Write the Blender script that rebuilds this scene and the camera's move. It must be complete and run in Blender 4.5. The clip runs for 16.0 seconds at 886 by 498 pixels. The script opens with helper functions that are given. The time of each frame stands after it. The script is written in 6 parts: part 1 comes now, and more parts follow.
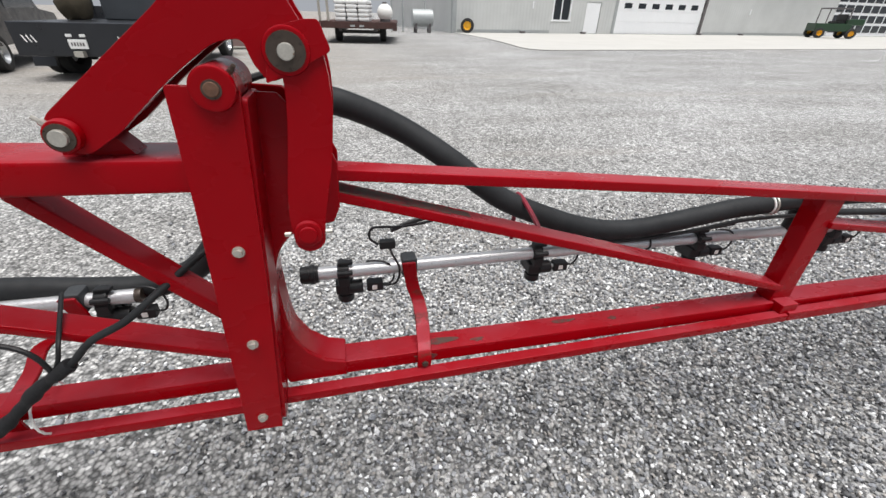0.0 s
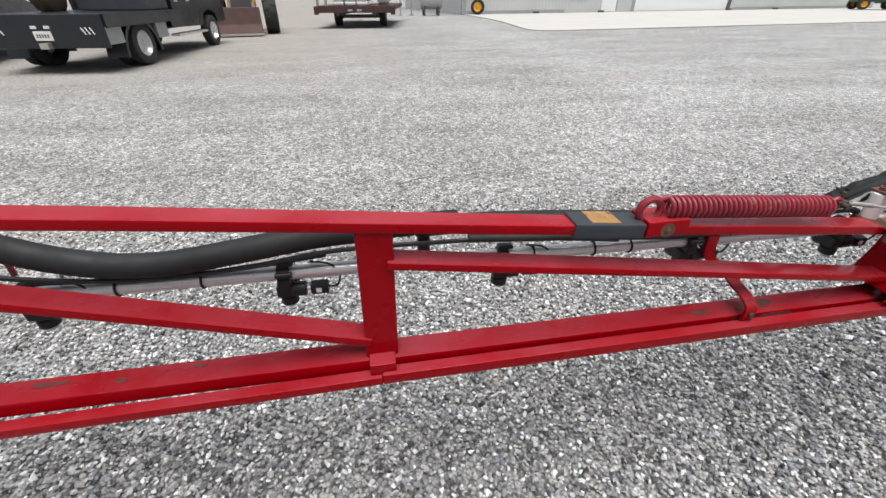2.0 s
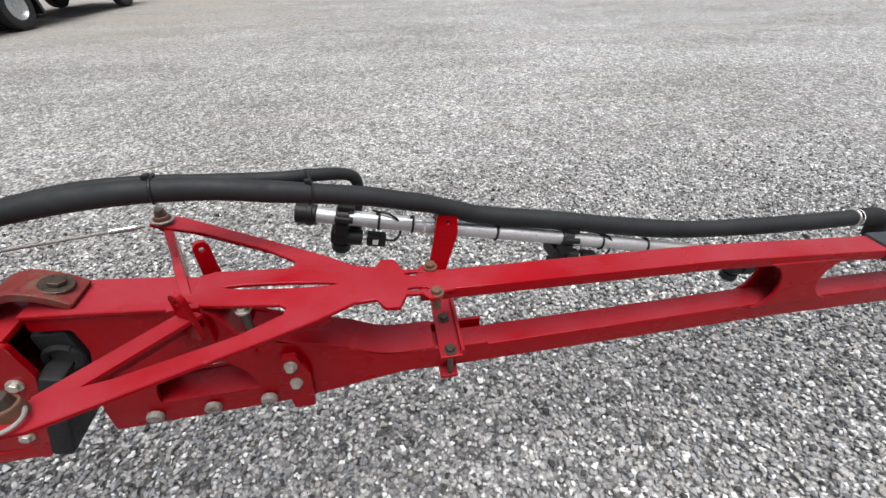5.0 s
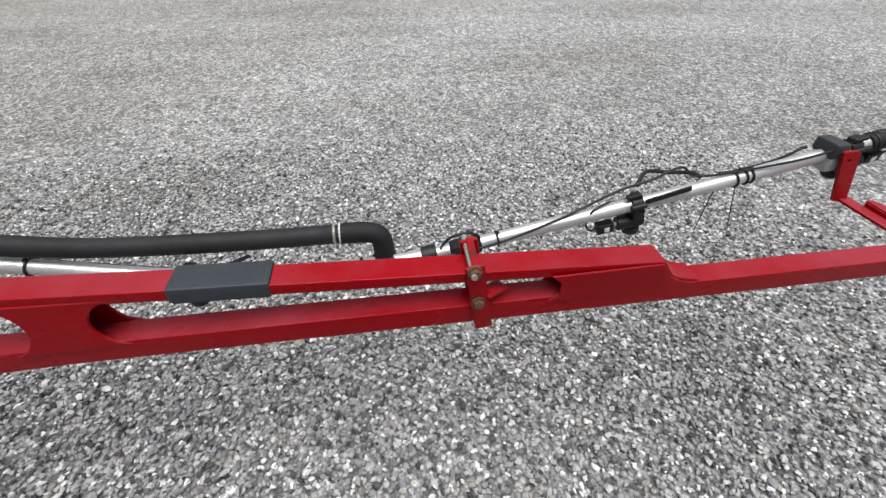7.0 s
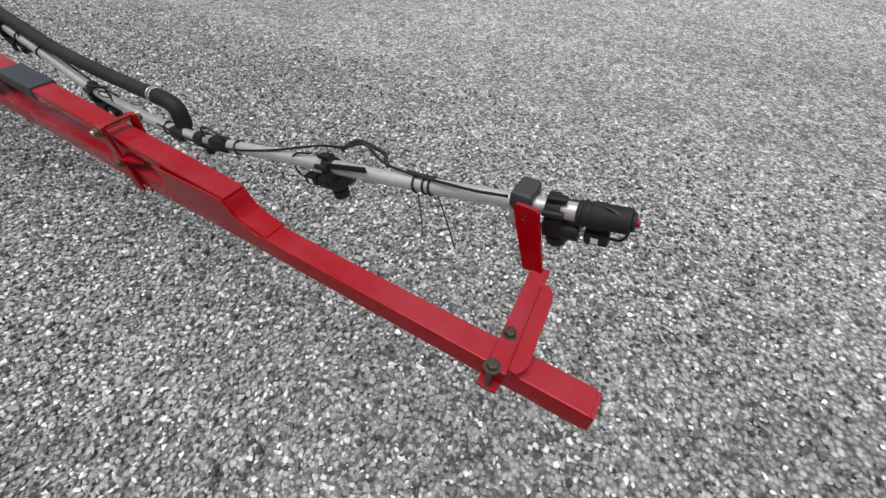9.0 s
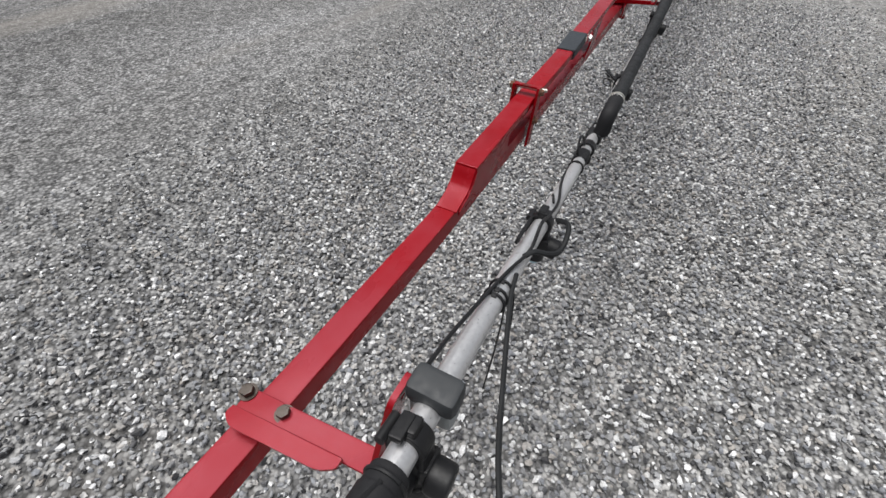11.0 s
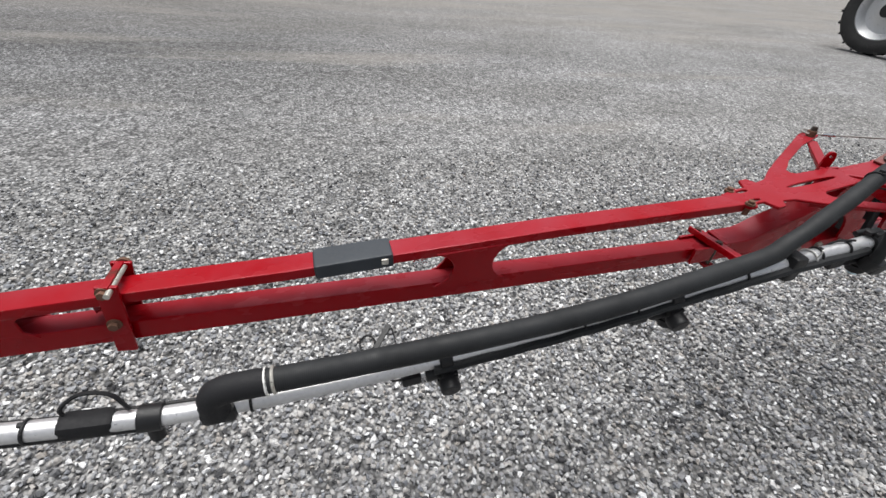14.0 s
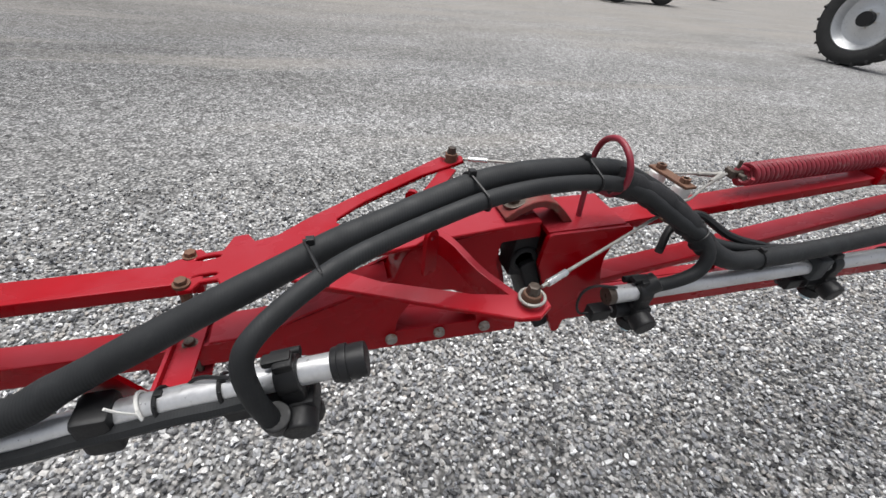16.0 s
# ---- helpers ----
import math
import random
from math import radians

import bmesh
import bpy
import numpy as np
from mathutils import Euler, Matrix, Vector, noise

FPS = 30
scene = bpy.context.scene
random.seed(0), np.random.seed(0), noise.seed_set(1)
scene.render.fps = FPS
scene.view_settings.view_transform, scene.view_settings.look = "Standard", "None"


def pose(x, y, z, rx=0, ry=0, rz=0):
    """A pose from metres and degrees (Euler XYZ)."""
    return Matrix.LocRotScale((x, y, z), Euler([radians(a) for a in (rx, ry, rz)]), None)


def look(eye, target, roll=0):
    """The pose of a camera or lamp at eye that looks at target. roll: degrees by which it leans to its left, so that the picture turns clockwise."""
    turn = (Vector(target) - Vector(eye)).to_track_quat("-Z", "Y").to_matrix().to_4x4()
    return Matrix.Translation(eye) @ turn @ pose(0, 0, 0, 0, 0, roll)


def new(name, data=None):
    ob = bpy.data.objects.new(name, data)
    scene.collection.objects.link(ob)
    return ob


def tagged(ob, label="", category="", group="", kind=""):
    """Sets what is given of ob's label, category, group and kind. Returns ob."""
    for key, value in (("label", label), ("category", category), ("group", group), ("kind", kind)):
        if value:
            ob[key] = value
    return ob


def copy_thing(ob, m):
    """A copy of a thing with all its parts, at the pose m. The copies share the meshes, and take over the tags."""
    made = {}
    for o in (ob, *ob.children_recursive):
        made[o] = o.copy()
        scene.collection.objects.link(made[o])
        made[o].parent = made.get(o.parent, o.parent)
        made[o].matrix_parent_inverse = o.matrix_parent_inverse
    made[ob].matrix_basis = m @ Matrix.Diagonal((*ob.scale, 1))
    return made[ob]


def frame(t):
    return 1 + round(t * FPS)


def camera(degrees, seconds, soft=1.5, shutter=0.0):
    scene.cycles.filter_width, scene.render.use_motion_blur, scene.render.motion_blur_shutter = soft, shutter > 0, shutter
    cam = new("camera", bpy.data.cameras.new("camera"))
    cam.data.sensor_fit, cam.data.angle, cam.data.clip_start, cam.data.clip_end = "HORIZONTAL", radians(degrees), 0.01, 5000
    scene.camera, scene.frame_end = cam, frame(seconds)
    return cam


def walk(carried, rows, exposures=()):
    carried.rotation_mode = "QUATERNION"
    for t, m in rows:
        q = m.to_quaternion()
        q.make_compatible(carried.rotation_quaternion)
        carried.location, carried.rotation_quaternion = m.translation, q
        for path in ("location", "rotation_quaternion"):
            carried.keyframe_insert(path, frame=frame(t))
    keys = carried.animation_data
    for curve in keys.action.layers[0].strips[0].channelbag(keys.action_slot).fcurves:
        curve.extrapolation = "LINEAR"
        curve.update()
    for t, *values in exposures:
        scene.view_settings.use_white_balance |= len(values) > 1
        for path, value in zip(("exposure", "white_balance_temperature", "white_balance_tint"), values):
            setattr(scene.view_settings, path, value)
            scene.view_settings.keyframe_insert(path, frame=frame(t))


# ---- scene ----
cam = camera(94.5, 16.0)

PATH = [
    (0, (0.224, -0.63, 1.357), (0.63, 1.052, 0.355), 1.5),
    (0.5, (0.5, -0.603, 1.329), (0.832, 1.085, 0.309), 1.4),
    (1, (0.807, -0.547, 1.352), (1.09, 1.142, 0.319), 1.0),
    (1.5, (1.141, -0.579, 1.343), (1.415, 1.105, 0.3), 0.3),
    (2, (1.428, -0.577, 1.335), (1.713, 1.096, 0.276), -0.2),
    (2.5, (1.79, -0.482, 1.304), (2.101, 1.175, 0.227), -0.4),
    (3, (2.134, -0.477, 1.288), (2.448, 1.163, 0.186), -0.7),
    (3.5, (2.442, -0.512, 1.299), (2.735, 1.113, 0.17), -1.1),
    (4, (2.742, -0.417, 1.256), (3.012, 1.195, 0.104), -1.3),
    (4.5, (3.05, -0.356, 1.265), (3.309, 1.241, 0.089), -1.2),
    (5, (3.395, -0.416, 1.278), (3.664, 1.167, 0.085), -1.1),
    (5.2, (3.518, -0.427, 1.286), (3.789, 1.149, 0.085), -1.0),
    (7.3, (4.997, -0.443, 1.234), (5.217, 1.051, -0.077), -0.5),
    (7.5, (5.157, -0.407, 1.242), (5.344, 1.08, -0.082), -0.4),
    (8, (5.47, -0.365, 1.241), (5.488, 1.096, -0.126), 0.0),
    (8.2, (5.595, -0.372, 1.236), (5.511, 1.066, -0.151), 0.1),
    (10.3, (6.126, 0.157, 1.241), (4.741, 0.198, -0.202), 1.3),
    (10.5, (6.083, 0.241, 1.228), (4.701, 0.059, -0.206), 0.8),
    (11, (5.991, 0.385, 1.231), (4.715, -0.238, -0.177), 2.2),
    (11.5, (5.91, 0.572, 1.253), (4.832, -0.409, -0.116), 3.6),
    (12, (5.697, 0.682, 1.242), (4.796, -0.514, -0.084), 5.0),
    (12.5, (5.415, 0.732, 1.268), (4.675, -0.607, -0.02), 5.2),
    (13, (5.156, 0.818, 1.27), (4.553, -0.619, 0.017), 5.1),
    (13.5, (4.884, 0.846, 1.279), (4.333, -0.634, 0.052), 5.7),
    (14, (4.524, 0.773, 1.299), (3.972, -0.718, 0.085), 6.4),
    (14.5, (4.234, 0.754, 1.276), (3.695, -0.747, 0.069), 6.3),
    (15, (3.921, 0.795, 1.287), (3.386, -0.713, 0.087), 6.3),
    (15.5, (3.566, 0.73, 1.258), (3.042, -0.788, 0.066), 6.2),
    (16, (3.253, 0.667, 1.252), (2.723, -0.856, 0.069), 6.5),
]

walk(cam, [(t, look(eye, target, roll)) for t, eye, target, roll in PATH],
     exposures=[(0.0, 0.09), (2.0, 0.07), (5.2, 0.02), (7.3, -0.24), (8.2, -0.36), (10.3, -0.38), (11.2, -0.30), (12.2, -0.11), (13.5, -0.06), (16.0, 0.07)])

# ---- sky and sun: a bright overcast day ----
world = bpy.data.worlds.new("overcast_sky")
scene.world = world
world.use_nodes = True
wn = world.node_tree
sky = wn.nodes.new("ShaderNodeTexSky")
sky.sky_type, sky.sun_disc = "NISHITA", False
sky.sun_elevation, sky.sun_rotation = radians(74), radians(190)
sky.dust_density, sky.air_density, sky.ozone_density = 6.0, 1.0, 1.0
haze = wn.nodes.new("ShaderNodeMixRGB")
haze.inputs[0].default_value = 0.72
haze.inputs[2].default_value = (8.32, 8.74, 9.55, 1)
wn.links.new(sky.outputs[0], haze.inputs[1])
wn.links.new(haze.outputs[0], wn.nodes["Background"].inputs[0])
wn.nodes["Background"].inputs[1].default_value = 0.060
sun_data = bpy.data.lights.new("sun", "SUN")
sun_data.energy, sun_data.angle, sun_data.color = 4.8, radians(52), (1.0, 0.985, 0.965)
sun = new("sun", sun_data)
sun.matrix_world = look((1.5, -6.0, 30.0), (0.0, 0.0, 0.0))

# ---- materials ----


class Nodes:
    """A small builder for a node material."""

    def __init__(self, name, colour, rough=0.5, metal=0.0, coat=0.0, spec=0.5):
        self.m = bpy.data.materials.new(name)
        self.m.use_nodes = True
        self.t = self.m.node_tree
        self.b = self.t.nodes["Principled BSDF"]
        self.b.inputs["Base Color"].default_value = (*colour, 1)
        self.b.inputs["Roughness"].default_value = rough
        self.b.inputs["Metallic"].default_value = metal
        self.b.inputs["Coat Weight"].default_value = coat
        self.b.inputs["Specular IOR Level"].default_value = spec
        self.co = self.add("ShaderNodeTexCoord").outputs["Object"]

    def add(self, kind):
        return self.t.nodes.new(kind)

    def link(self, a, b):
        self.t.links.new(a, b)

    def noise(self, scale, detail=4.0, rough=0.6, stretch=None):
        n = self.add("ShaderNodeTexNoise")
        n.inputs["Scale"].default_value, n.inputs["Detail"].default_value, n.inputs["Roughness"].default_value = scale, detail, rough
        co = self.co
        if stretch:
            mp = self.add("ShaderNodeMapping")
            mp.inputs["Scale"].default_value = stretch
            self.link(co, mp.inputs[0])
            co = mp.outputs[0]
        self.link(co, n.inputs["Vector"])
        return n.outputs["Fac"]

    def ramp(self, fac, stops):
        r = self.add("ShaderNodeValToRGB")
        els = r.color_ramp.elements
        while len(els) < len(stops):
            els.new(0.5)
        for e, (p, c) in zip(els, stops):
            e.position, e.color = p, (*c, 1) if len(c) == 3 else c
        self.link(fac, r.inputs[0])
        return r.outputs[0]

    def mix(self, fac, a, b):
        n = self.add("ShaderNodeMixRGB")
        for k, v in ((0, fac), (1, a), (2, b)):
            if isinstance(v, (int, float)):
                n.inputs[k].default_value = v
            elif isinstance(v, tuple):
                n.inputs[k].default_value = (*v, 1)
            else:
                self.link(v, n.inputs[k])
        return n.outputs[0]

    def times(self, a, b):
        n = self.add("ShaderNodeMixRGB")
        n.blend_type = "MULTIPLY"
        n.inputs[0].default_value = 1.0
        self.link(a, n.inputs[1])
        self.link(b, n.inputs[2])
        return n.outputs[0]

    def colour(self, out):
        self.link(out, self.b.inputs["Base Color"])
        return self

    def rough(self, fac, lo, hi):
        self.link(self.ramp(fac, [(0.3, (lo,) * 3), (0.7, (hi,) * 3)]), self.b.inputs["Roughness"])
        return self

    def bump(self, fac, strength=0.2, distance=0.002):
        n = self.add("ShaderNodeBump")
        n.inputs["Strength"].default_value, n.inputs["Distance"].default_value = strength, distance
        self.link(fac, n.inputs["Height"])
        self.link(n.outputs[0], self.b.inputs["Normal"])
        return self


def grainy(name, colour, vary=0.25, rough=0.5, metal=0.0, fine=120.0, coarse=6.0, bump=0.15, coat=0.0, spec=0.5, dirt=None, amount=0.62):
    """A surface with tone at two scales, uneven gloss, fine relief and, where given, dirt in patches."""
    n = Nodes(name, colour, rough, metal, coat, spec)
    lo, hi = tuple(c * (1 - vary) for c in colour), tuple(min(1.0, c * (1 + vary)) for c in colour)
    big, small = n.noise(coarse), n.noise(fine, 6.0)
    c = n.mix(0.5, n.ramp(big, [(0.3, lo), (0.7, hi)]), n.ramp(small, [(0.3, lo), (0.7, hi)]))
    if dirt:
        spots = n.ramp(n.noise(coarse * 2.3, 8.0, 0.7), [(amount, (0, 0, 0)), (amount + 0.08, (1, 1, 1))])
        c = n.mix(spots, c, dirt)
    n.colour(c).rough(small, max(0.05, rough - 0.12), min(1.0, rough + 0.12)).bump(small, bump)
    return n.m


def painted_steel(name, wear=0.0):
    """Glossy red implement paint: a pale pink sky sheen is painted on faces that look up, with brown stains and chipped
    edges.
    """
    n = Nodes(name, (0.30, 0.001, 0.004), 0.30, 0.0, 0.0, 0.30)
    n.b.inputs["Specular Tint"].default_value = (1.0, 0.45, 0.54, 1.0)
    tone = n.ramp(n.noise(5.0), [(0.3, (0.235, 0.0, 0.002)), (0.7, (0.305, 0.0, 0.004))])
    smear = n.ramp(n.noise(4.5, 4.0, 0.55, (1, 2.0, 2.0)), [(0.36, (0, 0, 0)), (0.62, (1, 1, 1))])
    c = n.mix(smear, tone, (0.262, 0.0, 0.003))
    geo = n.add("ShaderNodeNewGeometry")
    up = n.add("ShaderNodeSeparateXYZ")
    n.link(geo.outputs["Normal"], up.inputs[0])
    # sky sheen put into the colour: pink on upward faces, broken by noise
    up_mask = n.ramp(up.outputs[2], [(0.45, (0, 0, 0)), (0.95, (1, 1, 1))])
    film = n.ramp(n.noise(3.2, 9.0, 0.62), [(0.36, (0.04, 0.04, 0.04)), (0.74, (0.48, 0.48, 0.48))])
    c = n.mix(n.times(up_mask, film), c, (0.340, 0.085, 0.112))
    stain = n.ramp(n.noise(9.0, 10.0, 0.75, (1, 1.7, 2.3)), [(0.66 - wear, (0, 0, 0)), (0.73 - wear, (0.8, 0.8, 0.8))])
    c = n.mix(stain, c, (0.075, 0.022, 0.014))
    # bare, chipped edges
    soft = n.add("ShaderNodeBevel")
    soft.samples = 4
    soft.inputs["Radius"].default_value = 0.0035
    dot = n.add("ShaderNodeVectorMath")
    dot.operation = "DOT_PRODUCT"
    n.link(soft.outputs[0], dot.inputs[0])
    n.link(geo.outputs["Normal"], dot.inputs[1])
    edge = n.ramp(dot.outputs["Value"], [(0.86, (1, 1, 1)), (0.97, (0, 0, 0))])
    bite = n.ramp(n.noise(38.0, 6.0, 0.7), [(0.58, (0, 0, 0)), (0.66, (0.6, 0.6, 0.6))])
    c = n.mix(n.times(edge, bite), c, (0.36, 0.15, 0.14))
    n.colour(c).rough(smear, 0.16, 0.36).bump(n.noise(30.0, 6.0), 0.08, 0.002)
    return n.m


def gravel_stone(name):
    """Crushed limestone: each stone has its own tone, from near white to dark grey, a few of them tan or bluish."""
    n = Nodes(name, (0.4, 0.4, 0.4), 0.85, 0.0, 0.0, 0.3)
    geo = n.add("ShaderNodeNewGeometry").outputs["Random Per Island"]
    # low end widened darker, standing in for shade between stones
    tones = n.ramp(geo, [(0.0, (0.045, 0.045, 0.048)), (0.15, (0.15, 0.151, 0.156)), (0.34, (0.34, 0.341, 0.344)), (0.48, (0.23, 0.240, 0.262)), (0.62, (0.49, 0.490, 0.490)),
                         (0.76, (0.35, 0.325, 0.298)), (0.88, (0.64, 0.640, 0.638)), (1.0, (0.86, 0.860, 0.860))])
    grain = n.ramp(n.noise(150.0, 6.0, 0.7), [(0.3, (0.66, 0.66, 0.66)), (0.7, (1.25, 1.25, 1.25))])
    n.colour(n.times(tones, grain)).bump(n.noise(420.0, 3.0), 0.4, 0.001)
    return n.m


def gravel_ground(name):
    """The bed of gravel: cells of stone size with the shade between them painted in, over broad lighter and darker
    drifts and wheel tracks.
    """
    n = Nodes(name, (0.3, 0.3, 0.3), 0.9, 0.0, 0.0, 0.25)
    cell = n.add("ShaderNodeTexVoronoi")
    cell.inputs["Scale"].default_value = 62.0
    n.link(n.co, cell.inputs["Vector"])
    tone = n.add("ShaderNodeSeparateColor")
    n.link(cell.outputs["Color"], tone.inputs[0])
    stones = n.ramp(tone.outputs[0], [(0.0, (0.17, 0.170, 0.172)), (0.3, (0.27, 0.270, 0.272)), (0.6, (0.35, 0.350, 0.350)), (0.85, (0.43, 0.428, 0.425)), (1.0, (0.58, 0.58, 0.578))])
    # cell rims darkened in the colour, as shade between stones
    gap_shade = n.ramp(cell.outputs["Distance"], [(0.35, (1.06, 1.06, 1.06)), (0.75, (0.36, 0.36, 0.36))])
    mul = n.add("ShaderNodeMixRGB")
    mul.blend_type = "MULTIPLY"
    mul.inputs[0].default_value = 1.0
    n.link(stones, mul.inputs[1])
    n.link(gap_shade, mul.inputs[2])
    clump = n.add("ShaderNodeTexVoronoi")
    clump.inputs["Scale"].default_value = 24.0
    n.link(n.co, clump.inputs["Vector"])
    ctone = n.add("ShaderNodeSeparateColor")
    n.link(clump.outputs["Color"], ctone.inputs[0])
    mul0 = n.add("ShaderNodeMixRGB")
    mul0.blend_type = "MULTIPLY"
    mul0.inputs[0].default_value = 1.0
    n.link(mul.outputs[0], mul0.inputs[1])
    n.link(n.ramp(ctone.outputs[1], [(0.0, (0.68, 0.68, 0.68)), (0.5, (0.98, 0.98, 0.98)), (1.0, (1.28, 1.28, 1.28))]), mul0.inputs[2])
    mul = mul0
    drift = n.ramp(n.noise(0.35, 5.0, 0.6, (1.0, 2.6, 1.0)), [(0.32, (0.80, 0.79, 0.77)), (0.68, (1.18, 1.18, 1.18))])
    mul2 = n.add("ShaderNodeMixRGB")
    mul2.blend_type = "MULTIPLY"
    mul2.inputs[0].default_value = 1.0
    n.link(mul.outputs[0], mul2.inputs[1])
    n.link(drift, mul2.inputs[2])
    # the bed is paler towards +y and grey towards -y, and its tone varies along x
    place = n.add("ShaderNodeSeparateXYZ")
    n.link(n.co, place.inputs[0])
    span = n.add("ShaderNodeMapRange")
    span.inputs[1].default_value, span.inputs[2].default_value = -7.0, 9.0
    n.link(place.outputs[1], span.inputs[0])
    length = n.add("ShaderNodeMapRange")
    length.inputs[1].default_value, length.inputs[2].default_value = -1.0, 9.0
    n.link(place.outputs[0], length.inputs[0])
    field = n.ramp(length.outputs[0], [(0.0, (0.80, 0.80, 0.805)), (0.38, (0.68, 0.68, 0.688)), (0.62, (0.50, 0.502, 0.51)), (1.0, (0.46, 0.463, 0.475))])
    drive = n.ramp(length.outputs[0], [(0.0, (1.04, 1.035, 1.02)), (0.45, (1.08, 1.075, 1.06)), (0.72, (1.20, 1.20, 1.195)), (1.0, (1.12, 1.12, 1.115))])
    # pale or grey by position across the bed alone
    dusty = n.mix(n.ramp(span.outputs[0], [(0.12, (0, 0, 0)), (0.72, (1, 1, 1))]), field, drive)
    mul3 = n.add("ShaderNodeMixRGB")
    mul3.blend_type = "MULTIPLY"
    mul3.inputs[0].default_value = 1.0
    n.link(mul2.outputs[0], mul3.inputs[1])
    n.link(dusty, mul3.inputs[2])
    tracks = n.ramp(n.noise(0.5, 4.0, 0.6, (0.22, 1.6, 1.0)), [(0.56, (0, 0, 0)), (0.70, (0.55, 0.55, 0.55))])
    # tan dust worn through by wheels where the vehicles park
    away = n.add("ShaderNodeMapRange")
    away.inputs[1].default_value, away.inputs[2].default_value = 5.5, 11.0
    n.link(place.outputs[1], away.inputs[0])
    parked = n.ramp(length.outputs[0], [(0.0, (1, 1, 1)), (0.42, (0, 0, 0))])
    ruts = n.ramp(n.noise(0.9, 5.0, 0.6, (0.35, 1.5, 1.0)), [(0.36, (0.25, 0.25, 0.25)), (0.64, (0.85, 0.85, 0.85))])
    c = n.mix(tracks, mul3.outputs[0], (0.27, 0.25, 0.225))
    rear = n.add("ShaderNodeMapRange")
    rear.inputs[1].default_value, rear.inputs[2].default_value = -5.0, -11.0
    n.link(place.outputs[1], rear.inputs[0])
    c = n.mix(n.times(rear.outputs[0], ruts), c, (0.235, 0.218, 0.198))
    n.colour(n.mix(n.times(n.times(parked, away.outputs[0]), ruts), c, (0.285, 0.258, 0.228)))
    b = n.add("ShaderNodeBump")
    b.invert = True
    b.inputs["Strength"].default_value, b.inputs["Distance"].default_value = 0.6, 0.008
    n.link(cell.outputs["Distance"], b.inputs["Height"])
    n.link(b.outputs[0], n.b.inputs["Normal"])
    return n.m


def ribbed_hose(name, colour):
    n = Nodes(name, colour, 0.6, 0.0, 0.0, 0.28)
    c = n.ramp(n.noise(7.0, 6.0), [(0.3, tuple(v * 0.7 for v in colour)), (0.7, tuple(v * 1.5 for v in colour))])
    dust = n.ramp(n.noise(35.0, 8.0, 0.7), [(0.58, (0, 0, 0)), (0.85, (0.35, 0.35, 0.35))])
    n.colour(n.mix(dust, c, (0.06, 0.06, 0.058))).rough(n.noise(30.0), 0.5, 0.75)
    wave = n.add("ShaderNodeTexWave")
    wave.inputs["Scale"].default_value = 90.0
    n.link(n.co, wave.inputs["Vector"])
    n.bump(wave.outputs["Fac"], 0.12, 0.001)
    return n.m


def sheet_siding(name, colour):
    n = Nodes(name, colour, 0.55)
    rib = n.add("ShaderNodeTexWave")
    rib.inputs["Scale"].default_value = 1.1
    n.link(n.co, rib.inputs["Vector"])
    n.colour(n.ramp(n.noise(0.6, 5.0), [(0.3, tuple(v * 0.92 for v in colour)), (0.7, tuple(v * 1.06 for v in colour))]))
    n.bump(rib.outputs["Fac"], 0.3, 0.02)
    return n.m


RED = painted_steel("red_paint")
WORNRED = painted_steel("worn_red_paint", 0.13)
RUSTRED = grainy("rust_worn_paint", (0.15, 0.016, 0.013), 0.5, 0.55, 0.0, fine=120, coarse=14, bump=0.3, dirt=(0.115, 0.052, 0.032), amount=0.54)
DULLRED = grainy("faded_red_rod", (0.20, 0.012, 0.026), 0.3, 0.5, fine=180, coarse=20, bump=0.15, dirt=(0.24, 0.09, 0.10), amount=0.60)
STONE = gravel_stone("crushed_stone")
BED = gravel_ground("gravel_bed")
HOSE = ribbed_hose("hose_rubber", (0.0155, 0.0165, 0.0178))
RUBBER = grainy("black_rubber", (0.013, 0.013, 0.0145), 0.35, 0.68, fine=200, bump=0.2, spec=0.28)
PLASTIC = grainy("black_plastic", (0.011, 0.011, 0.012), 0.3, 0.46, fine=260, bump=0.08, spec=0.35)
STEEL = grainy("stainless_pipe", (0.60, 0.60, 0.607), 0.16, 0.38, 0.64, fine=180, coarse=9, bump=0.05, dirt=(0.30, 0.28, 0.25), amount=0.66)
ZINC = grainy("zinc_plated_steel", (0.52, 0.50, 0.45), 0.25, 0.42, 0.7, fine=300, coarse=40, bump=0.1, dirt=(0.22, 0.13, 0.07), amount=0.6)
PLUG = grainy("weathered_plug", (0.26, 0.24, 0.22), 0.35, 0.7, fine=160, coarse=40, bump=0.2, dirt=(0.16, 0.08, 0.05), amount=0.52)
RUST = grainy("rusty_steel", (0.125, 0.062, 0.038), 0.45, 0.8, 0.1, fine=180, coarse=25, bump=0.4, dirt=(0.20, 0.07, 0.05), amount=0.58)
GREASE = grainy("greasy_steel", (0.06, 0.045, 0.035), 0.4, 0.35, 0.3, fine=160, coarse=30, bump=0.25)
SLEEVE = grainy("navy_rubber_sleeve", (0.026, 0.032, 0.040), 0.3, 0.6, fine=150, coarse=14, bump=0.15)
TAN = grainy("worn_tan_patch", (0.30, 0.165, 0.06), 0.4, 0.7, fine=120, coarse=18, bump=0.2, dirt=(0.06, 0.045, 0.03), amount=0.58)
WHITE = grainy("white_plastic", (0.74, 0.73, 0.70), 0.06, 0.42, fine=90, coarse=12, bump=0.05, dirt=(0.42, 0.37, 0.30), amount=0.66)
CABLE = grainy("galvanised_cable", (0.30, 0.29, 0.27), 0.35, 0.5, 0.5, fine=600, coarse=60, bump=0.5)
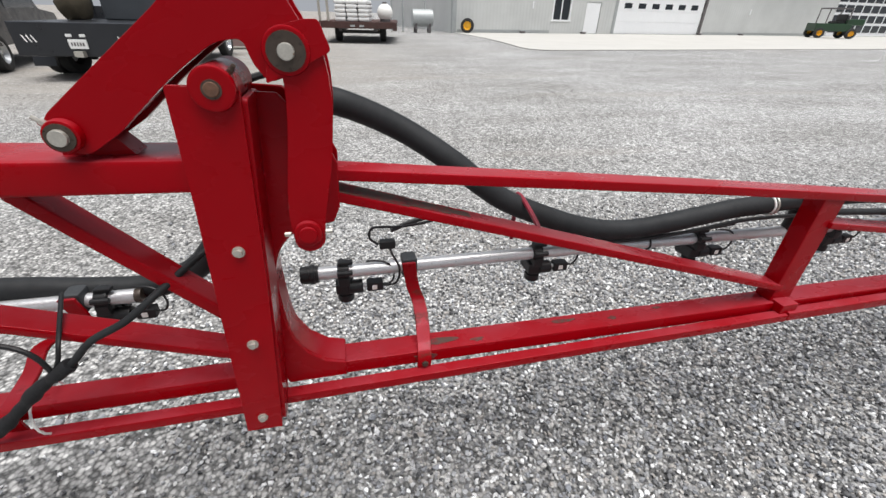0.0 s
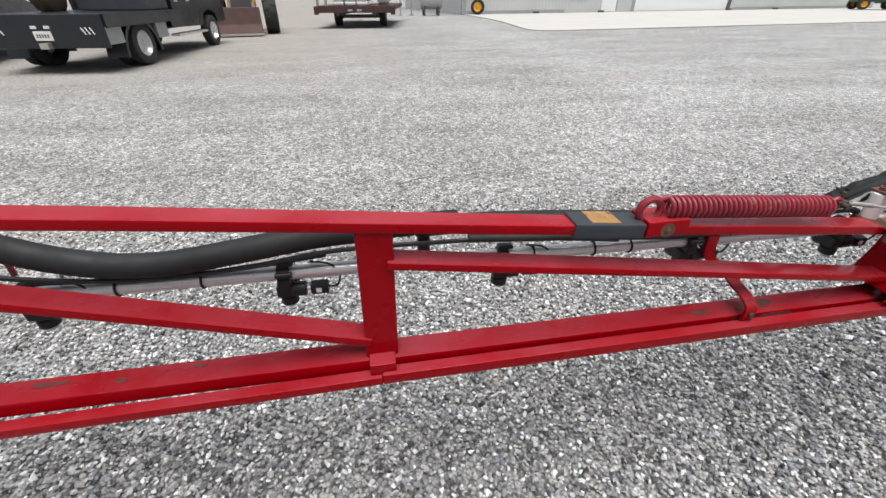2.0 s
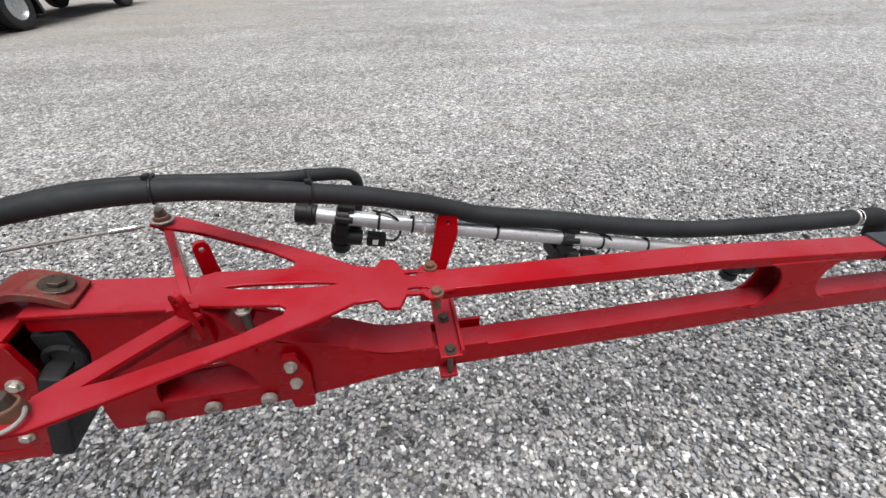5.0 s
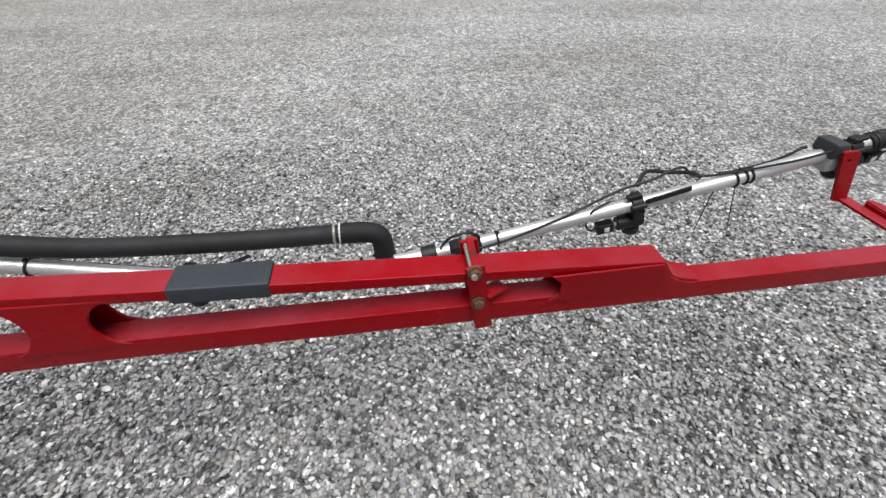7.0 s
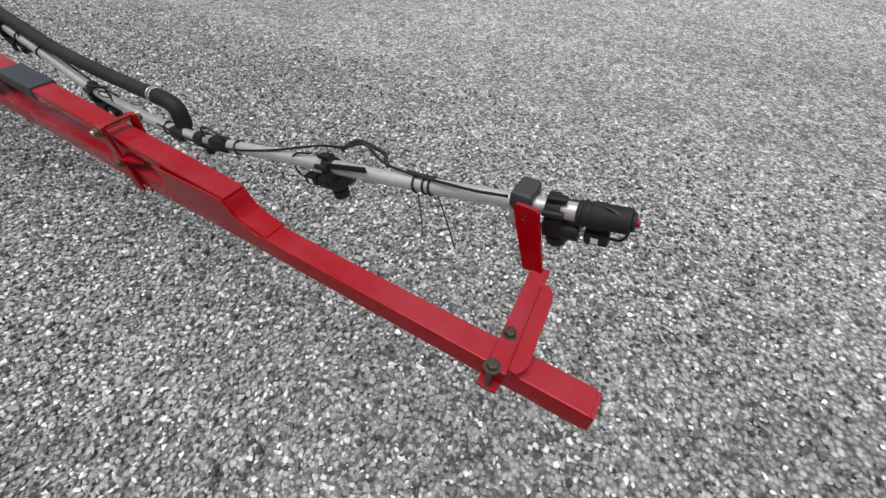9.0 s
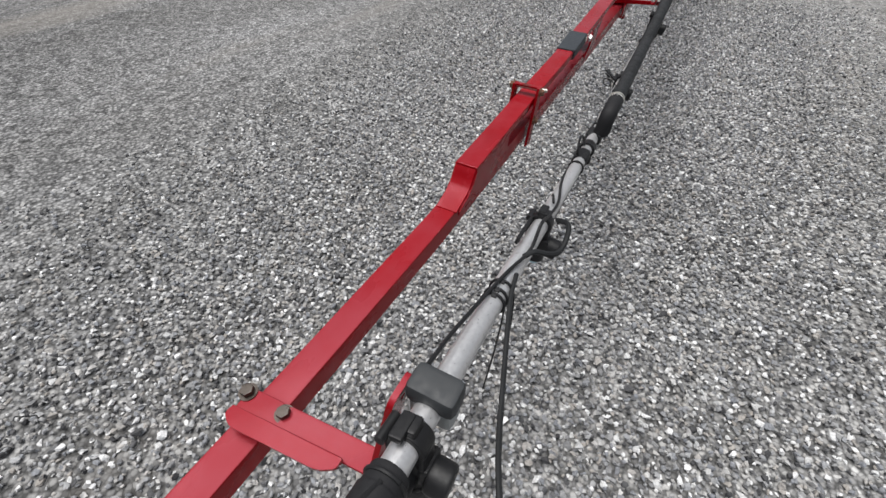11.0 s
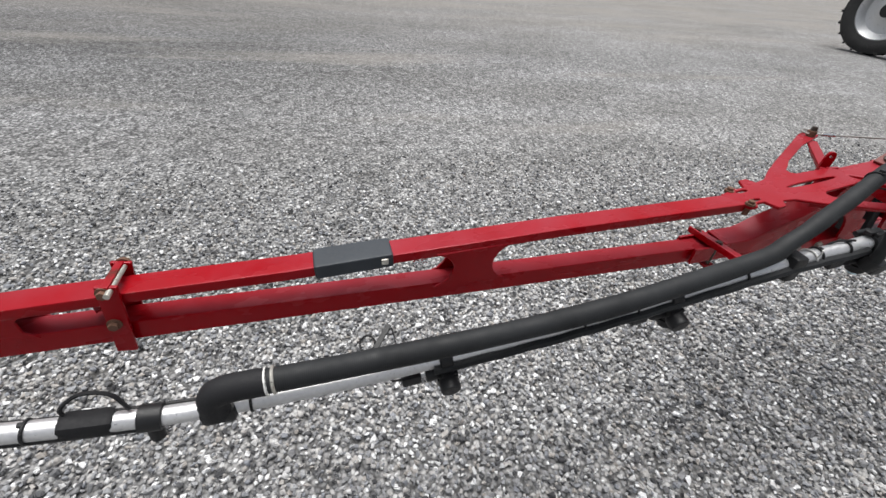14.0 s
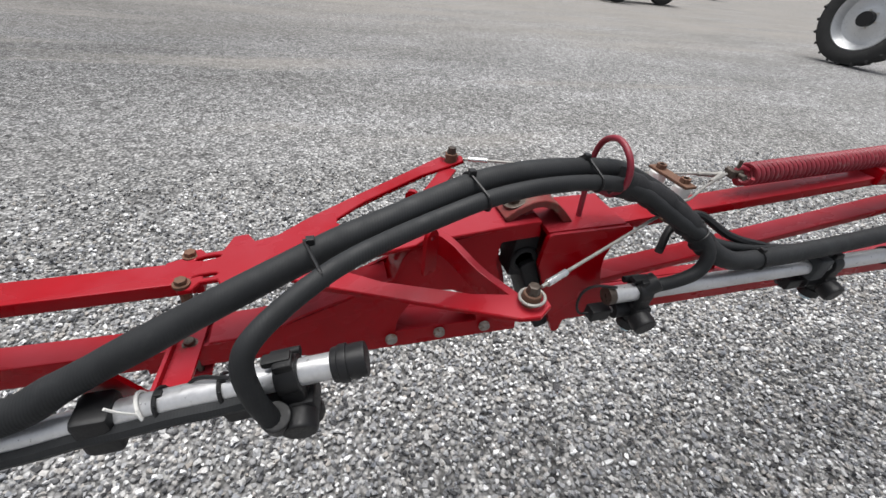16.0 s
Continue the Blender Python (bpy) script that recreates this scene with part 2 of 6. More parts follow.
PALE = grainy("pale_blue_plastic", (0.46, 0.62, 0.68), 0.1, 0.35, fine=200, coarse=30)
SPRING = grainy("dusty_red_spring", (0.22, 0.014, 0.026), 0.3, 0.45, fine=200, coarse=20, bump=0.15, dirt=(0.26, 0.10, 0.10), amount=0.58)
CONCRETE = grainy("concrete", (0.43, 0.42, 0.395), 0.1, 0.85, fine=18, coarse=0.5, bump=0.3)
SIDING = sheet_siding("grey_siding", (0.52, 0.53, 0.52))
DOORWHITE = grainy("white_door_paint", (0.80, 0.81, 0.82), 0.04, 0.45, fine=8, coarse=0.7, bump=0.05)
TRIM = grainy("dark_trim", (0.10, 0.09, 0.09), 0.2, 0.5, fine=30, coarse=2)
GLASS = grainy("dark_window_glass", (0.02, 0.024, 0.028), 0.2, 0.08, fine=3, coarse=0.6, bump=0.0)
TRUCKPAINT = grainy("black_truck_paint", (0.011, 0.0125, 0.016), 0.2, 0.36, fine=5, coarse=1, bump=0.0, coat=0.15, dirt=(0.05, 0.048, 0.045), amount=0.74)
TYRE = grainy("tyre_rubber", (0.026, 0.026, 0.026), 0.35, 0.85, fine=90, coarse=6, bump=0.35, dirt=(0.10, 0.095, 0.085), amount=0.62)
RIM = grainy("silver_rim", (0.55, 0.56, 0.57), 0.08, 0.35, 0.6, fine=60, coarse=5, bump=0.05)
CHROME = grainy("bright_metal", (0.70, 0.70, 0.70), 0.08, 0.22, 0.9, fine=60, coarse=5, bump=0.05)
YELLOW = grainy("yellow_machine_paint", (0.75, 0.40, 0.02), 0.15, 0.45, fine=30, coarse=3, dirt=(0.20, 0.13, 0.06), amount=0.62)
GREEN = grainy("green_machine_paint", (0.015, 0.045, 0.020), 0.2, 0.4, fine=30, coarse=3)
SLATE = grainy("slate_paint", (0.052, 0.058, 0.066), 0.2, 0.5, fine=60, coarse=3, bump=0.05, spec=0.3)
OLIVE = grainy("olive_brown", (0.050, 0.040, 0.024), 0.5, 0.9, fine=40, coarse=6, bump=0.3)
BROWN = grainy("rusty_deck", (0.06, 0.028, 0.024), 0.4, 0.8, fine=40, coarse=3, bump=0.3, dirt=(0.05, 0.03, 0.025), amount=0.55)
BAGS = grainy("white_woven_sacks", (0.72, 0.72, 0.71), 0.08, 0.7, fine=50, coarse=4, bump=0.3)
GREYBOX = grainy("grey_galvanised_box", (0.36, 0.38, 0.38), 0.15, 0.5, 0.3, fine=40, coarse=4)
WOOD = grainy("weathered_twig", (0.10, 0.075, 0.055), 0.3, 0.9, fine=90, coarse=9, bump=0.4)

GRIME = grainy("dried_mud_film", (0.075, 0.040, 0.030), 0.5, 0.75, fine=60, coarse=14, bump=0.3, dirt=(0.14, 0.012, 0.014), amount=0.5)
SADDLE = grainy("grey_rubber_block", (0.030, 0.033, 0.036), 0.25, 0.6, fine=120, coarse=12, bump=0.15)

# ---- building helpers ----
GROUND = -0.010


def mesh_object(name, bm, m, smooth=True, angle=38):
    me = bpy.data.meshes.new(name)
    bmesh.ops.recalc_face_normals(bm, faces=bm.faces)
    bm.to_mesh(me)
    bm.free()
    me.materials.append(m)
    if smooth:
        me.shade_smooth()
        me.set_sharp_from_angle(angle=radians(angle))
    ob = new(name, me)
    if smooth:
        ob.modifiers.new("even_normals", "WEIGHTED_NORMAL").keep_sharp = True
    return ob


def thing(name, base, label, category, group=""):
    e = new(name)
    e.empty_display_size = 0.05
    e.location = base
    return tagged(e, label, category, group)


def part(name, bm, m, parent, label="", smooth=True):
    """Links a mesh, built in world places, under its thing or part."""
    ob = mesh_object(name, bm, m, smooth)
    ob.parent = parent
    if parent.parent is None:
        ob.matrix_parent_inverse = Matrix.Translation(-parent.location)
    if label:
        ob["label"] = label
    return ob


def soften(bm, offset, angle=35, segments=2):
    edges = [e for e in bm.edges if len(e.link_faces) == 2 and e.calc_face_angle(0) > radians(angle)]
    bmesh.ops.bevel(bm, geom=edges, offset=offset, segments=segments, profile=0.5, affect="EDGES", clamp_overlap=True)
    return bm


def boxes(*specs, bevel=0.003):
    """Boxes from (x0, x1, y0, y1, z0, z1), joined."""
    bm = bmesh.new()
    for x0, x1, y0, y1, z0, z1 in specs:
        r = bmesh.ops.create_cube(bm, size=1)
        for v in r["verts"]:
            v.co = Vector((x0 + (v.co.x + 0.5) * (x1 - x0), y0 + (v.co.y + 0.5) * (y1 - y0), z0 + (v.co.z + 0.5) * (z1 - z0)))
    return soften(bm, bevel) if bevel else bm


def bar(p0, p1, wide, high, bevel=0.004, bm=None, up=(0, 0, 1)):
    """A rectangular tube from p0 to p1 along its centre line."""
    p0, p1 = Vector(p0), Vector(p1)
    d = (p1 - p0).normalized()
    side = d.cross(Vector(up)).normalized()
    top = side.cross(d)
    one = bmesh.new()
    rows = [[one.verts.new(p + side * a * wide / 2 + top * b * high / 2) for a, b in ((-1, -1), (1, -1), (1, 1), (-1, 1))] for p in (p0, p1)]
    for k in range(4):
        one.faces.new((rows[0][k], rows[0][(k + 1) % 4], rows[1][(k + 1) % 4], rows[1][k]))
    one.faces.new(rows[0])
    one.faces.new(rows[1][::-1])
    bmesh.ops.recalc_face_normals(one, faces=one.faces)
    soften(one, bevel)
    return merge(bm, one)


def merge(into, one):
    if into is None:
        return one
    me = bpy.data.meshes.new("tmp")
    one.to_mesh(me)
    one.free()
    into.from_mesh(me)
    bpy.data.meshes.remove(me)
    return into


def rod(p0, p1, r, segs=16, bevel=0.0, r1=None, bm=None):
    p0, p1 = Vector(p0), Vector(p1)
    one = bmesh.new()
    m = Matrix.Translation((p0 + p1) / 2) @ (p1 - p0).to_track_quat("Z", "Y").to_matrix().to_4x4()
    bmesh.ops.create_cone(one, cap_ends=True, segments=segs, radius1=r, radius2=r if r1 is None else r1, depth=(p1 - p0).length, matrix=m)
    if bevel:
        soften(one, bevel, 50)
    return merge(bm, one)


def smooth_path(points, per=8):
    """A Catmull-Rom curve through the points."""
    p = [Vector(q) for q in points]
    p = [p[0] * 2 - p[1], *p, p[-1] * 2 - p[-2]]
    out = []
    for a, b, c, d in zip(p, p[1:], p[2:], p[3:]):
        for k in range(per):
            t = k / per
            out.append(0.5 * (2 * b + (c - a) * t + (2 * a - 5 * b + 4 * c - d) * t * t + (3 * b - a - 3 * c + d) * t ** 3))
    return out + [p[-2]]


def sweep(points, r, segs=12, curve=True, per=8, bm=None, caps=True):
    """A round section along a path. r: one radius or one for each of the path's steps, as a function of 0 to 1."""
    path = smooth_path(points, per) if curve else [Vector(q) for q in points]
    one, rings, n = bmesh.new(), [], len(path)
    side = None
    for i, p in enumerate(path):
        d = (path[min(i + 1, n - 1)] - path[max(i - 1, 0)]).normalized()
        if side is None:
            side = d.orthogonal().normalized()
        side = (side - d * side.dot(d)).normalized()
        up = d.cross(side)
        rr = r(i / (n - 1)) if callable(r) else r
        rings.append([one.verts.new(p + (side * math.cos(a) + up * math.sin(a)) * rr) for a in (2 * math.pi * k / segs for k in range(segs))])
    for a, b in zip(rings, rings[1:]):
        for k in range(segs):
            one.faces.new((a[k], a[(k + 1) % segs], b[(k + 1) % segs], b[k]))
    if caps:
        one.faces.new(rings[0][::-1])
        one.faces.new(rings[-1])
    return merge(bm, one)


def fillet(poly, r, n=5):
    """Rounds a polygon's corners. r: one radius, or one for each corner."""
    out = []
    for i, p in enumerate(poly):
        rr = r[i] if isinstance(r, (list, tuple)) else r
        p, a, b = Vector(p), Vector(poly[i - 1]), Vector(poly[(i + 1) % len(poly)])
        da, db = (a - p), (b - p)
        k = min(rr, da.length * 0.45, db.length * 0.45)
        if k < 1e-4:
            out.append(p)
            continue
        s, e = p + da.normalized() * k, p + db.normalized() * k
        for j in range(n + 1):
            t = j / n
            out.append(s * (1 - t) ** 2 + p * 2 * t * (1 - t) + e * t * t)
    return out


def circle(cx, cy, r, n=20, ry=None):
    return [Vector((cx + r * math.cos(2 * math.pi * k / n), cy + (ry or r) * math.sin(2 * math.pi * k / n))) for k in range(n)]


def plate(outline, holes, place, thick, bevel=0.0015):
    """A flat plate with holes. place: turns the outline's two numbers into a point; thick: the vector of its thickness."""
    bm = bmesh.new()
    edges = []
    for loop in (outline, *holes):
        vs = [bm.verts.new(place(p[0], p[1])) for p in loop]
        edges += [bm.edges.new((vs[k], vs[(k + 1) % len(vs)])) for k in range(len(vs))]
    bmesh.ops.triangle_fill(bm, use_beauty=True, use_dissolve=False, edges=edges)
    faces = list(bm.faces)
    ext = bmesh.ops.extrude_face_region(bm, geom=faces)
    bmesh.ops.translate(bm, verts=[g for g in ext["geom"] if isinstance(g, bmesh.types.BMVert)], vec=Vector(thick))
    bmesh.ops.recalc_face_normals(bm, faces=bm.faces)
    return soften(bm, bevel, 60, 1) if bevel else bm


def upright(y):
    """Places a plate's outline, given as x and z, in the upright plane at y."""
    return lambda a, b: Vector((a, y, b))


def bolt(p, axis, r=0.011, proud=0.010, bm=None):
    """A hexagon head on a washer."""
    p, a = Vector(p), Vector(axis).normalized()
    bm = rod(p - a * 0.002, p + a * 0.003, r * 1.35, 18, bm=bm)
    return rod(p + a * 0.003, p + a * (0.003 + proud), r, 6, 0.0012, bm=bm)


def ring(centre, axis, r, wire, bm=None, segs=20):
    """A closed band or ring round an axis."""
    c, a = Vector(centre), Vector(axis).normalized()
    s = a.orthogonal().normalized()
    u = a.cross(s)
    pts = [c + (s * math.cos(t) + u * math.sin(t)) * r for t in (2 * math.pi * k / segs for k in range(segs + 1))]
    return sweep(pts, wire, 8, curve=False, bm=bm, caps=False)


def snug_band(rounds, axis, wire):
    """A thin band drawn tight round one or more parallel rounds, each (centre, radius)."""
    d = axis.normalized()
    u = d.orthogonal().normalized()
    v = d.cross(u)
    mid = rounds[0][0]
    pts = []
    for k in range(25):
        w = u * math.cos(2 * math.pi * k / 24) + v * math.sin(2 * math.pi * k / 24)
        c, r = max(((c - d * (c - mid).dot(d), r) for c, r in rounds), key=lambda q: q[0].dot(w) + q[1])
        pts.append(c + w * r)
    return sweep(pts, wire, 6, curve=False, caps=False)


def along(points, x):
    """The point of a path at x, and its direction."""
    path = smooth_path(points, 10)
    for a, b in zip(path, path[1:]):
        if (a.x - x) * (b.x - x) <= 0:
            t = (x - a.x) / (b.x - a.x) if abs(b.x - a.x) > 1e-6 else 0
            return a.lerp(b, t), (b - a).normalized()
    return path[-1], (path[-1] - path[-2]).normalized()

# ---- ground, pad and buildings ----


def build_ground():
    bm = bmesh.new()
    bmesh.ops.create_grid(bm, x_segments=40, y_segments=40, size=260)
    for v in bm.verts:
        v.co.z = GROUND - 0.009
    tagged(mesh_object("ground", bm, BED, False), "grey crushed limestone gravel yard with worn wheel tracks", "ground", kind="structure")


def build_gravel(x0, x1, y0, y1, cell):
    """Loose crushed stones over the yard where the boom stands, thinning out at the rim."""
    rng = np.random.default_rng(7)
    ball = bmesh.new()
    bmesh.ops.create_icosphere(ball, subdivisions=1, radius=1.0)
    corner = np.array([v.co for v in ball.verts])
    tri = np.array([[v.index for v in f.verts] for f in ball.faces])
    ball.free()
    nx, ny = int((x1 - x0) / cell), int((y1 - y0) / cell)
    gx, gy = np.meshgrid(np.arange(nx), np.arange(ny))
    px = x0 + (gx.ravel() + rng.uniform(-0.1, 1.1, nx * ny)) * cell
    py = y0 + (gy.ravel() + rng.uniform(-0.1, 1.1, nx * ny)) * cell
    rim = np.minimum(np.minimum(px - x0, x1 - px), np.minimum(py - y0, y1 - py))
    keep = rng.uniform(0, 1, len(px)) < np.clip(0.04 + rim / 1.5, 0, 1) ** 1.3
    px, py = px[keep], py[keep]
    n = len(px)
    size = np.clip(rng.lognormal(np.log(0.0083), 0.26, n), 0.0042, 0.016)
    shape = np.stack([np.ones(n), rng.uniform(0.62, 0.95, n), rng.uniform(0.55, 0.85, n)], 1) * size[:, None]
    k = len(corner)
    verts = (corner[None] * rng.uniform(0.58, 1.16, (n, k, 1)) + rng.normal(0, 0.19, (n, k, 3))) * shape[:, None]
    tilt, turn = rng.normal(0, 0.7, n), rng.uniform(0, 2 * np.pi, n)
    y, z = verts[..., 1].copy(), verts[..., 2].copy()
    verts[..., 1], verts[..., 2] = y * np.cos(tilt)[:, None] - z * np.sin(tilt)[:, None], y * np.sin(tilt)[:, None] + z * np.cos(tilt)[:, None]
    x, y = verts[..., 0].copy(), verts[..., 1].copy()
    verts[..., 0], verts[..., 1] = x * np.cos(turn)[:, None] - y * np.sin(turn)[:, None], x * np.sin(turn)[:, None] + y * np.cos(turn)[:, None]
    verts += np.stack([px, py, GROUND - 0.003 + size * rng.uniform(-0.45, 0.9, n)], 1)[:, None]
    faces = (tri[None] + k * np.arange(n)[:, None, None]).reshape(-1, 3)
    me = bpy.data.meshes.new("gravel")
    me.vertices.add(k * n)
    me.vertices.foreach_set("co", verts.reshape(-1))
    me.loops.add(faces.size)
    me.loops.foreach_set("vertex_index", faces.reshape(-1))
    me.polygons.add(len(faces))
    me.polygons.foreach_set("loop_start", np.arange(0, faces.size, 3))
    me.update()
    me.validate()
    me.polygons.foreach_set("use_smooth", np.repeat(rng.uniform(0, 1, n) < 0.12, len(tri)))
    me.materials.append(STONE)
    tagged(new("gravel", me), "loose angular grey and white limestone gravel", "gravel", kind="stuff")


def build_pad():
    out = fillet([(8.3, 17.6), (45.0, 21.6), (75.0, 25.0), (75.0, 45.0), (8.9, 33.9), (9.2, 26.0)], [1.5, 0, 0, 0, 0.3, 4.0])
    bm = plate(out, [], lambda a, b: Vector((a, b, GROUND)), (0, 0, 0.03), 0.004)
    tagged(mesh_object("pavement", bm, CONCRETE), "pale broom-finished concrete apron before the shop", "pavement", kind="structure")


def build_shop():
    """A metal-clad shop: s runs along its front from the corner, z up, d back from the front."""
    u = Vector((math.cos(radians(7)), math.sin(radians(7)), 0))
    back = Vector((-u.y, u.x, 0))
    c = Vector((8.8, 33.5, GROUND + 0.03))
    at = lambda s, d, z: c + u * s + back * d + Vector((0, 0, z))

    def block(s0, s1, d0, d1, z0, z1, bevel=0.01, bm=None):
        one = bmesh.new()
        r = bmesh.ops.create_cube(one, size=1)
        for v in r["verts"]:
            v.co = at(s0 + (v.co.x + 0.5) * (s1 - s0), d0 + (v.co.y + 0.5) * (d1 - d0), z0 + (v.co.z + 0.5) * (z1 - z0))
        if bevel:
            soften(one, bevel)
        return merge(bm, one)

    shop = thing("shop_building", at(0, 0, 0), "long grey metal-clad workshop with white overhead doors", "building")
    front = [(0, -0.2), (60, -0.2), (60, 5.2), (0, 5.2)]
    openings = [(8.6, 10.2, 1.0, 2.6), (11.7, 13.2, 0.02, 2.3), (14.9, 24.6, 0.02, 4.2), (43.0, 58.0, 0.02, 4.2)]
    bm = plate([Vector(p) for p in front], [[Vector(p) for p in ((a, z0), (b, z0), (b, z1), (a, z1))] for a, b, z0, z1 in openings], lambda a, b: at(a, 0, b), back * 0.25, 0)
    part("front_wall", bm, SIDING, shop)
    part("side_wall", block(0.0, 0.25, 0.25, 20, -0.2, 5.2), SIDING, shop)
    part("side_wall", block(59.75, 60, 0.25, 20, -0.2, 5.2), SIDING, shop)
    part("rear_wall", block(0.25, 59.75, 19.75, 20, -0.2, 5.2), SIDING, shop)
    roof = bmesh.new()
    one = [roof.verts.new(at(s, d, z)) for s in (-0.5, 60.5) for d, z in ((-0.6, 5.05), (10, 7.6), (20.6, 5.05), (20.6, 5.2), (10, 7.8), (-0.6, 5.2))]
    for k in range(6):
        roof.faces.new((one[k], one[(k + 1) % 6], one[6 + (k + 1) % 6], one[6 + k]))
    roof.faces.new(one[:6][::-1])
    roof.faces.new(one[6:])
    part("roof", roof, SIDING, shop, "grey metal roof", False)
    part("corner_trim", block(-0.12, 0.22, -0.06, 0.22, -0.1, 5.1), GREYBOX, shop)
    part("base_trim", block(0.3, 8.4, -0.03, 0.0, 0.0, 0.22, 0.004), GREYBOX, shop)
    part("base_trim", block(25.2, 42.8, -0.03, 0.0, 0.0, 0.22, 0.004), GREYBOX, shop)
    win = part("window", block(8.6, 10.2, 0.1, 0.13, 1.0, 2.6), GLASS, shop)
    part("window_frame", block(8.52, 8.64, -0.03, 0.1, 0.95, 2.65, bm=block(10.16, 10.28, -0.03, 0.1, 0.95, 2.65, bm=block(8.64, 10.16, -0.03, 0.1, 2.55, 2.65, bm=block(9.36, 9.44, 0.02, 0.1, 1.0, 2.55)))), DOORWHITE, win)
    part("sill", block(8.45, 10.35, -0.06, 0.1, 0.87, 0.97), DOORWHITE, win)
    part("entrance_door", block(11.75, 13.15, 0.04, 0.1, 0.03, 2.28, 0.02), DOORWHITE, shop, "white steel entrance door")
    gate = part("overhead_door", block(14.92, 24.58, 0.08, 0.14, 0.03, 4.18, bevel=0.0), DOORWHITE, shop, "white sectional overhead door with a row of small panes")
    for z in (0.1, 0.95, 1.8, 2.65, 3.5):
        part("panel", block(14.95, 24.55, 0.06, 0.08, z, z + 0.8, 0.01), DOORWHITE, gate)
    for k in range(6):
        part("pane", block(15.6 + 1.5 * k, 16.4 + 1.5 * k, 0.045, 0.06, 1.95, 2.35, 0.008), GLASS, gate)
    part("door_trim", block(24.6, 24.9, -0.04, 0.1, 0, 4.4), TRIM, shop)
    part("door_trim", block(14.6, 14.88, -0.04, 0.1, 0, 4.4), GREYBOX, shop)
    glazed = part("overhead_door", block(43.0, 58.0, 0.1, 0.14, 0.03, 4.18, bevel=0.0), DOORWHITE, shop, "glazed overhead door with white rails")
    for row in range(4):
        for k in range(10):
            part("pane", block(43.2 + 1.48 * k, 44.45 + 1.48 * k, 0.07, 0.1, 0.35 + 0.95 * row, 1.05 + 0.95 * row, 0.01), GLASS, glazed)
    for s in (6.6, 30.5):
        part("wall_lamp", block(s, s + 0.12, -0.1, 0.0, 1.75, 2.2, 0.02), DOORWHITE, shop)


def wheel_parts(parent, c, axis, r, wide, rim_r, tread=0, rim_mat=None, name="wheel"):
    """A tyre with rounded shoulders and tread blocks, and a dished rim with hub and bolts, on an axis through c."""
    c, a = Vector(c), Vector(axis).normalized()
    s = a.orthogonal().normalized()
    u = a.cross(s)

    def lathe(profile, segs=40):
        bm = bmesh.new()
        rings = []
        for k in range(segs):
            t = 2 * math.pi * k / segs
            d = s * math.cos(t) + u * math.sin(t)
            rings.append([bm.verts.new(c + a * w + d * rr) for w, rr in profile])
        for k in range(segs):
            p, q = rings[k], rings[(k + 1) % segs]
            for j in range(len(profile) - 1):
                bm.faces.new((p[j], p[j + 1], q[j + 1], q[j]))
        return bm

    h = wide / 2
    tyre = lathe([(-h * 0.8, rim_r), (-h, rim_r * 1.15), (-h, r * 0.86), (-h * 0.82, r * 0.97), (0, r), (h * 0.82, r * 0.97), (h, r * 0.86), (h, rim_r * 1.15), (h * 0.8, rim_r), (-h * 0.8, rim_r)])
    lugs = []
    for k in range(tread):
        t = 2 * math.pi * k / tread
        d, g = s * math.cos(t) + u * math.sin(t), -s * math.sin(t) + u * math.cos(t)
        side = 1 if k % 2 else -1
        lugs.append(bar(c + d * r * 0.985 + a * side * h * 0.05, c + d * r * 0.965 + a * side * h * 0.98 + g * r * 0.09, r * 0.055, r * 0.06, 0.004, up=d))
    w = part(name, tyre, TYRE, parent, "black rubber tyre")
    for lug in lugs:
        part("tread_lug", lug, TYRE, w)
    rim = lathe([(h * 0.85, rim_r * 1.04), (h * 0.92, rim_r), (h * 0.70, rim_r * 0.93), (h * 0.25, rim_r * 0.80), (h * 0.15, rim_r * 0.55), (h * 0.42, rim_r * 0.36), (h * 0.42, rim_r * 0.20), (h * 0.6, rim_r * 0.17), (h * 0.6, 0.001)])
    part("rim", rim, rim_mat or RIM, w)
    for k in range(6):
        t = 2 * math.pi * k / 6
        d = s * math.cos(t) + u * math.sin(t)
        part("wheel_nut", rod(c + a * h * 0.36 + d * rim_r * 0.29, c + a * h * 0.52 + d * rim_r * 0.29, rim_r * 0.035, 6), ZINC, w)
    return w


def moved(parent, m):
    """Sets a finished thing, built round the origin, into its place."""
    parent.matrix_basis = m
    return parent


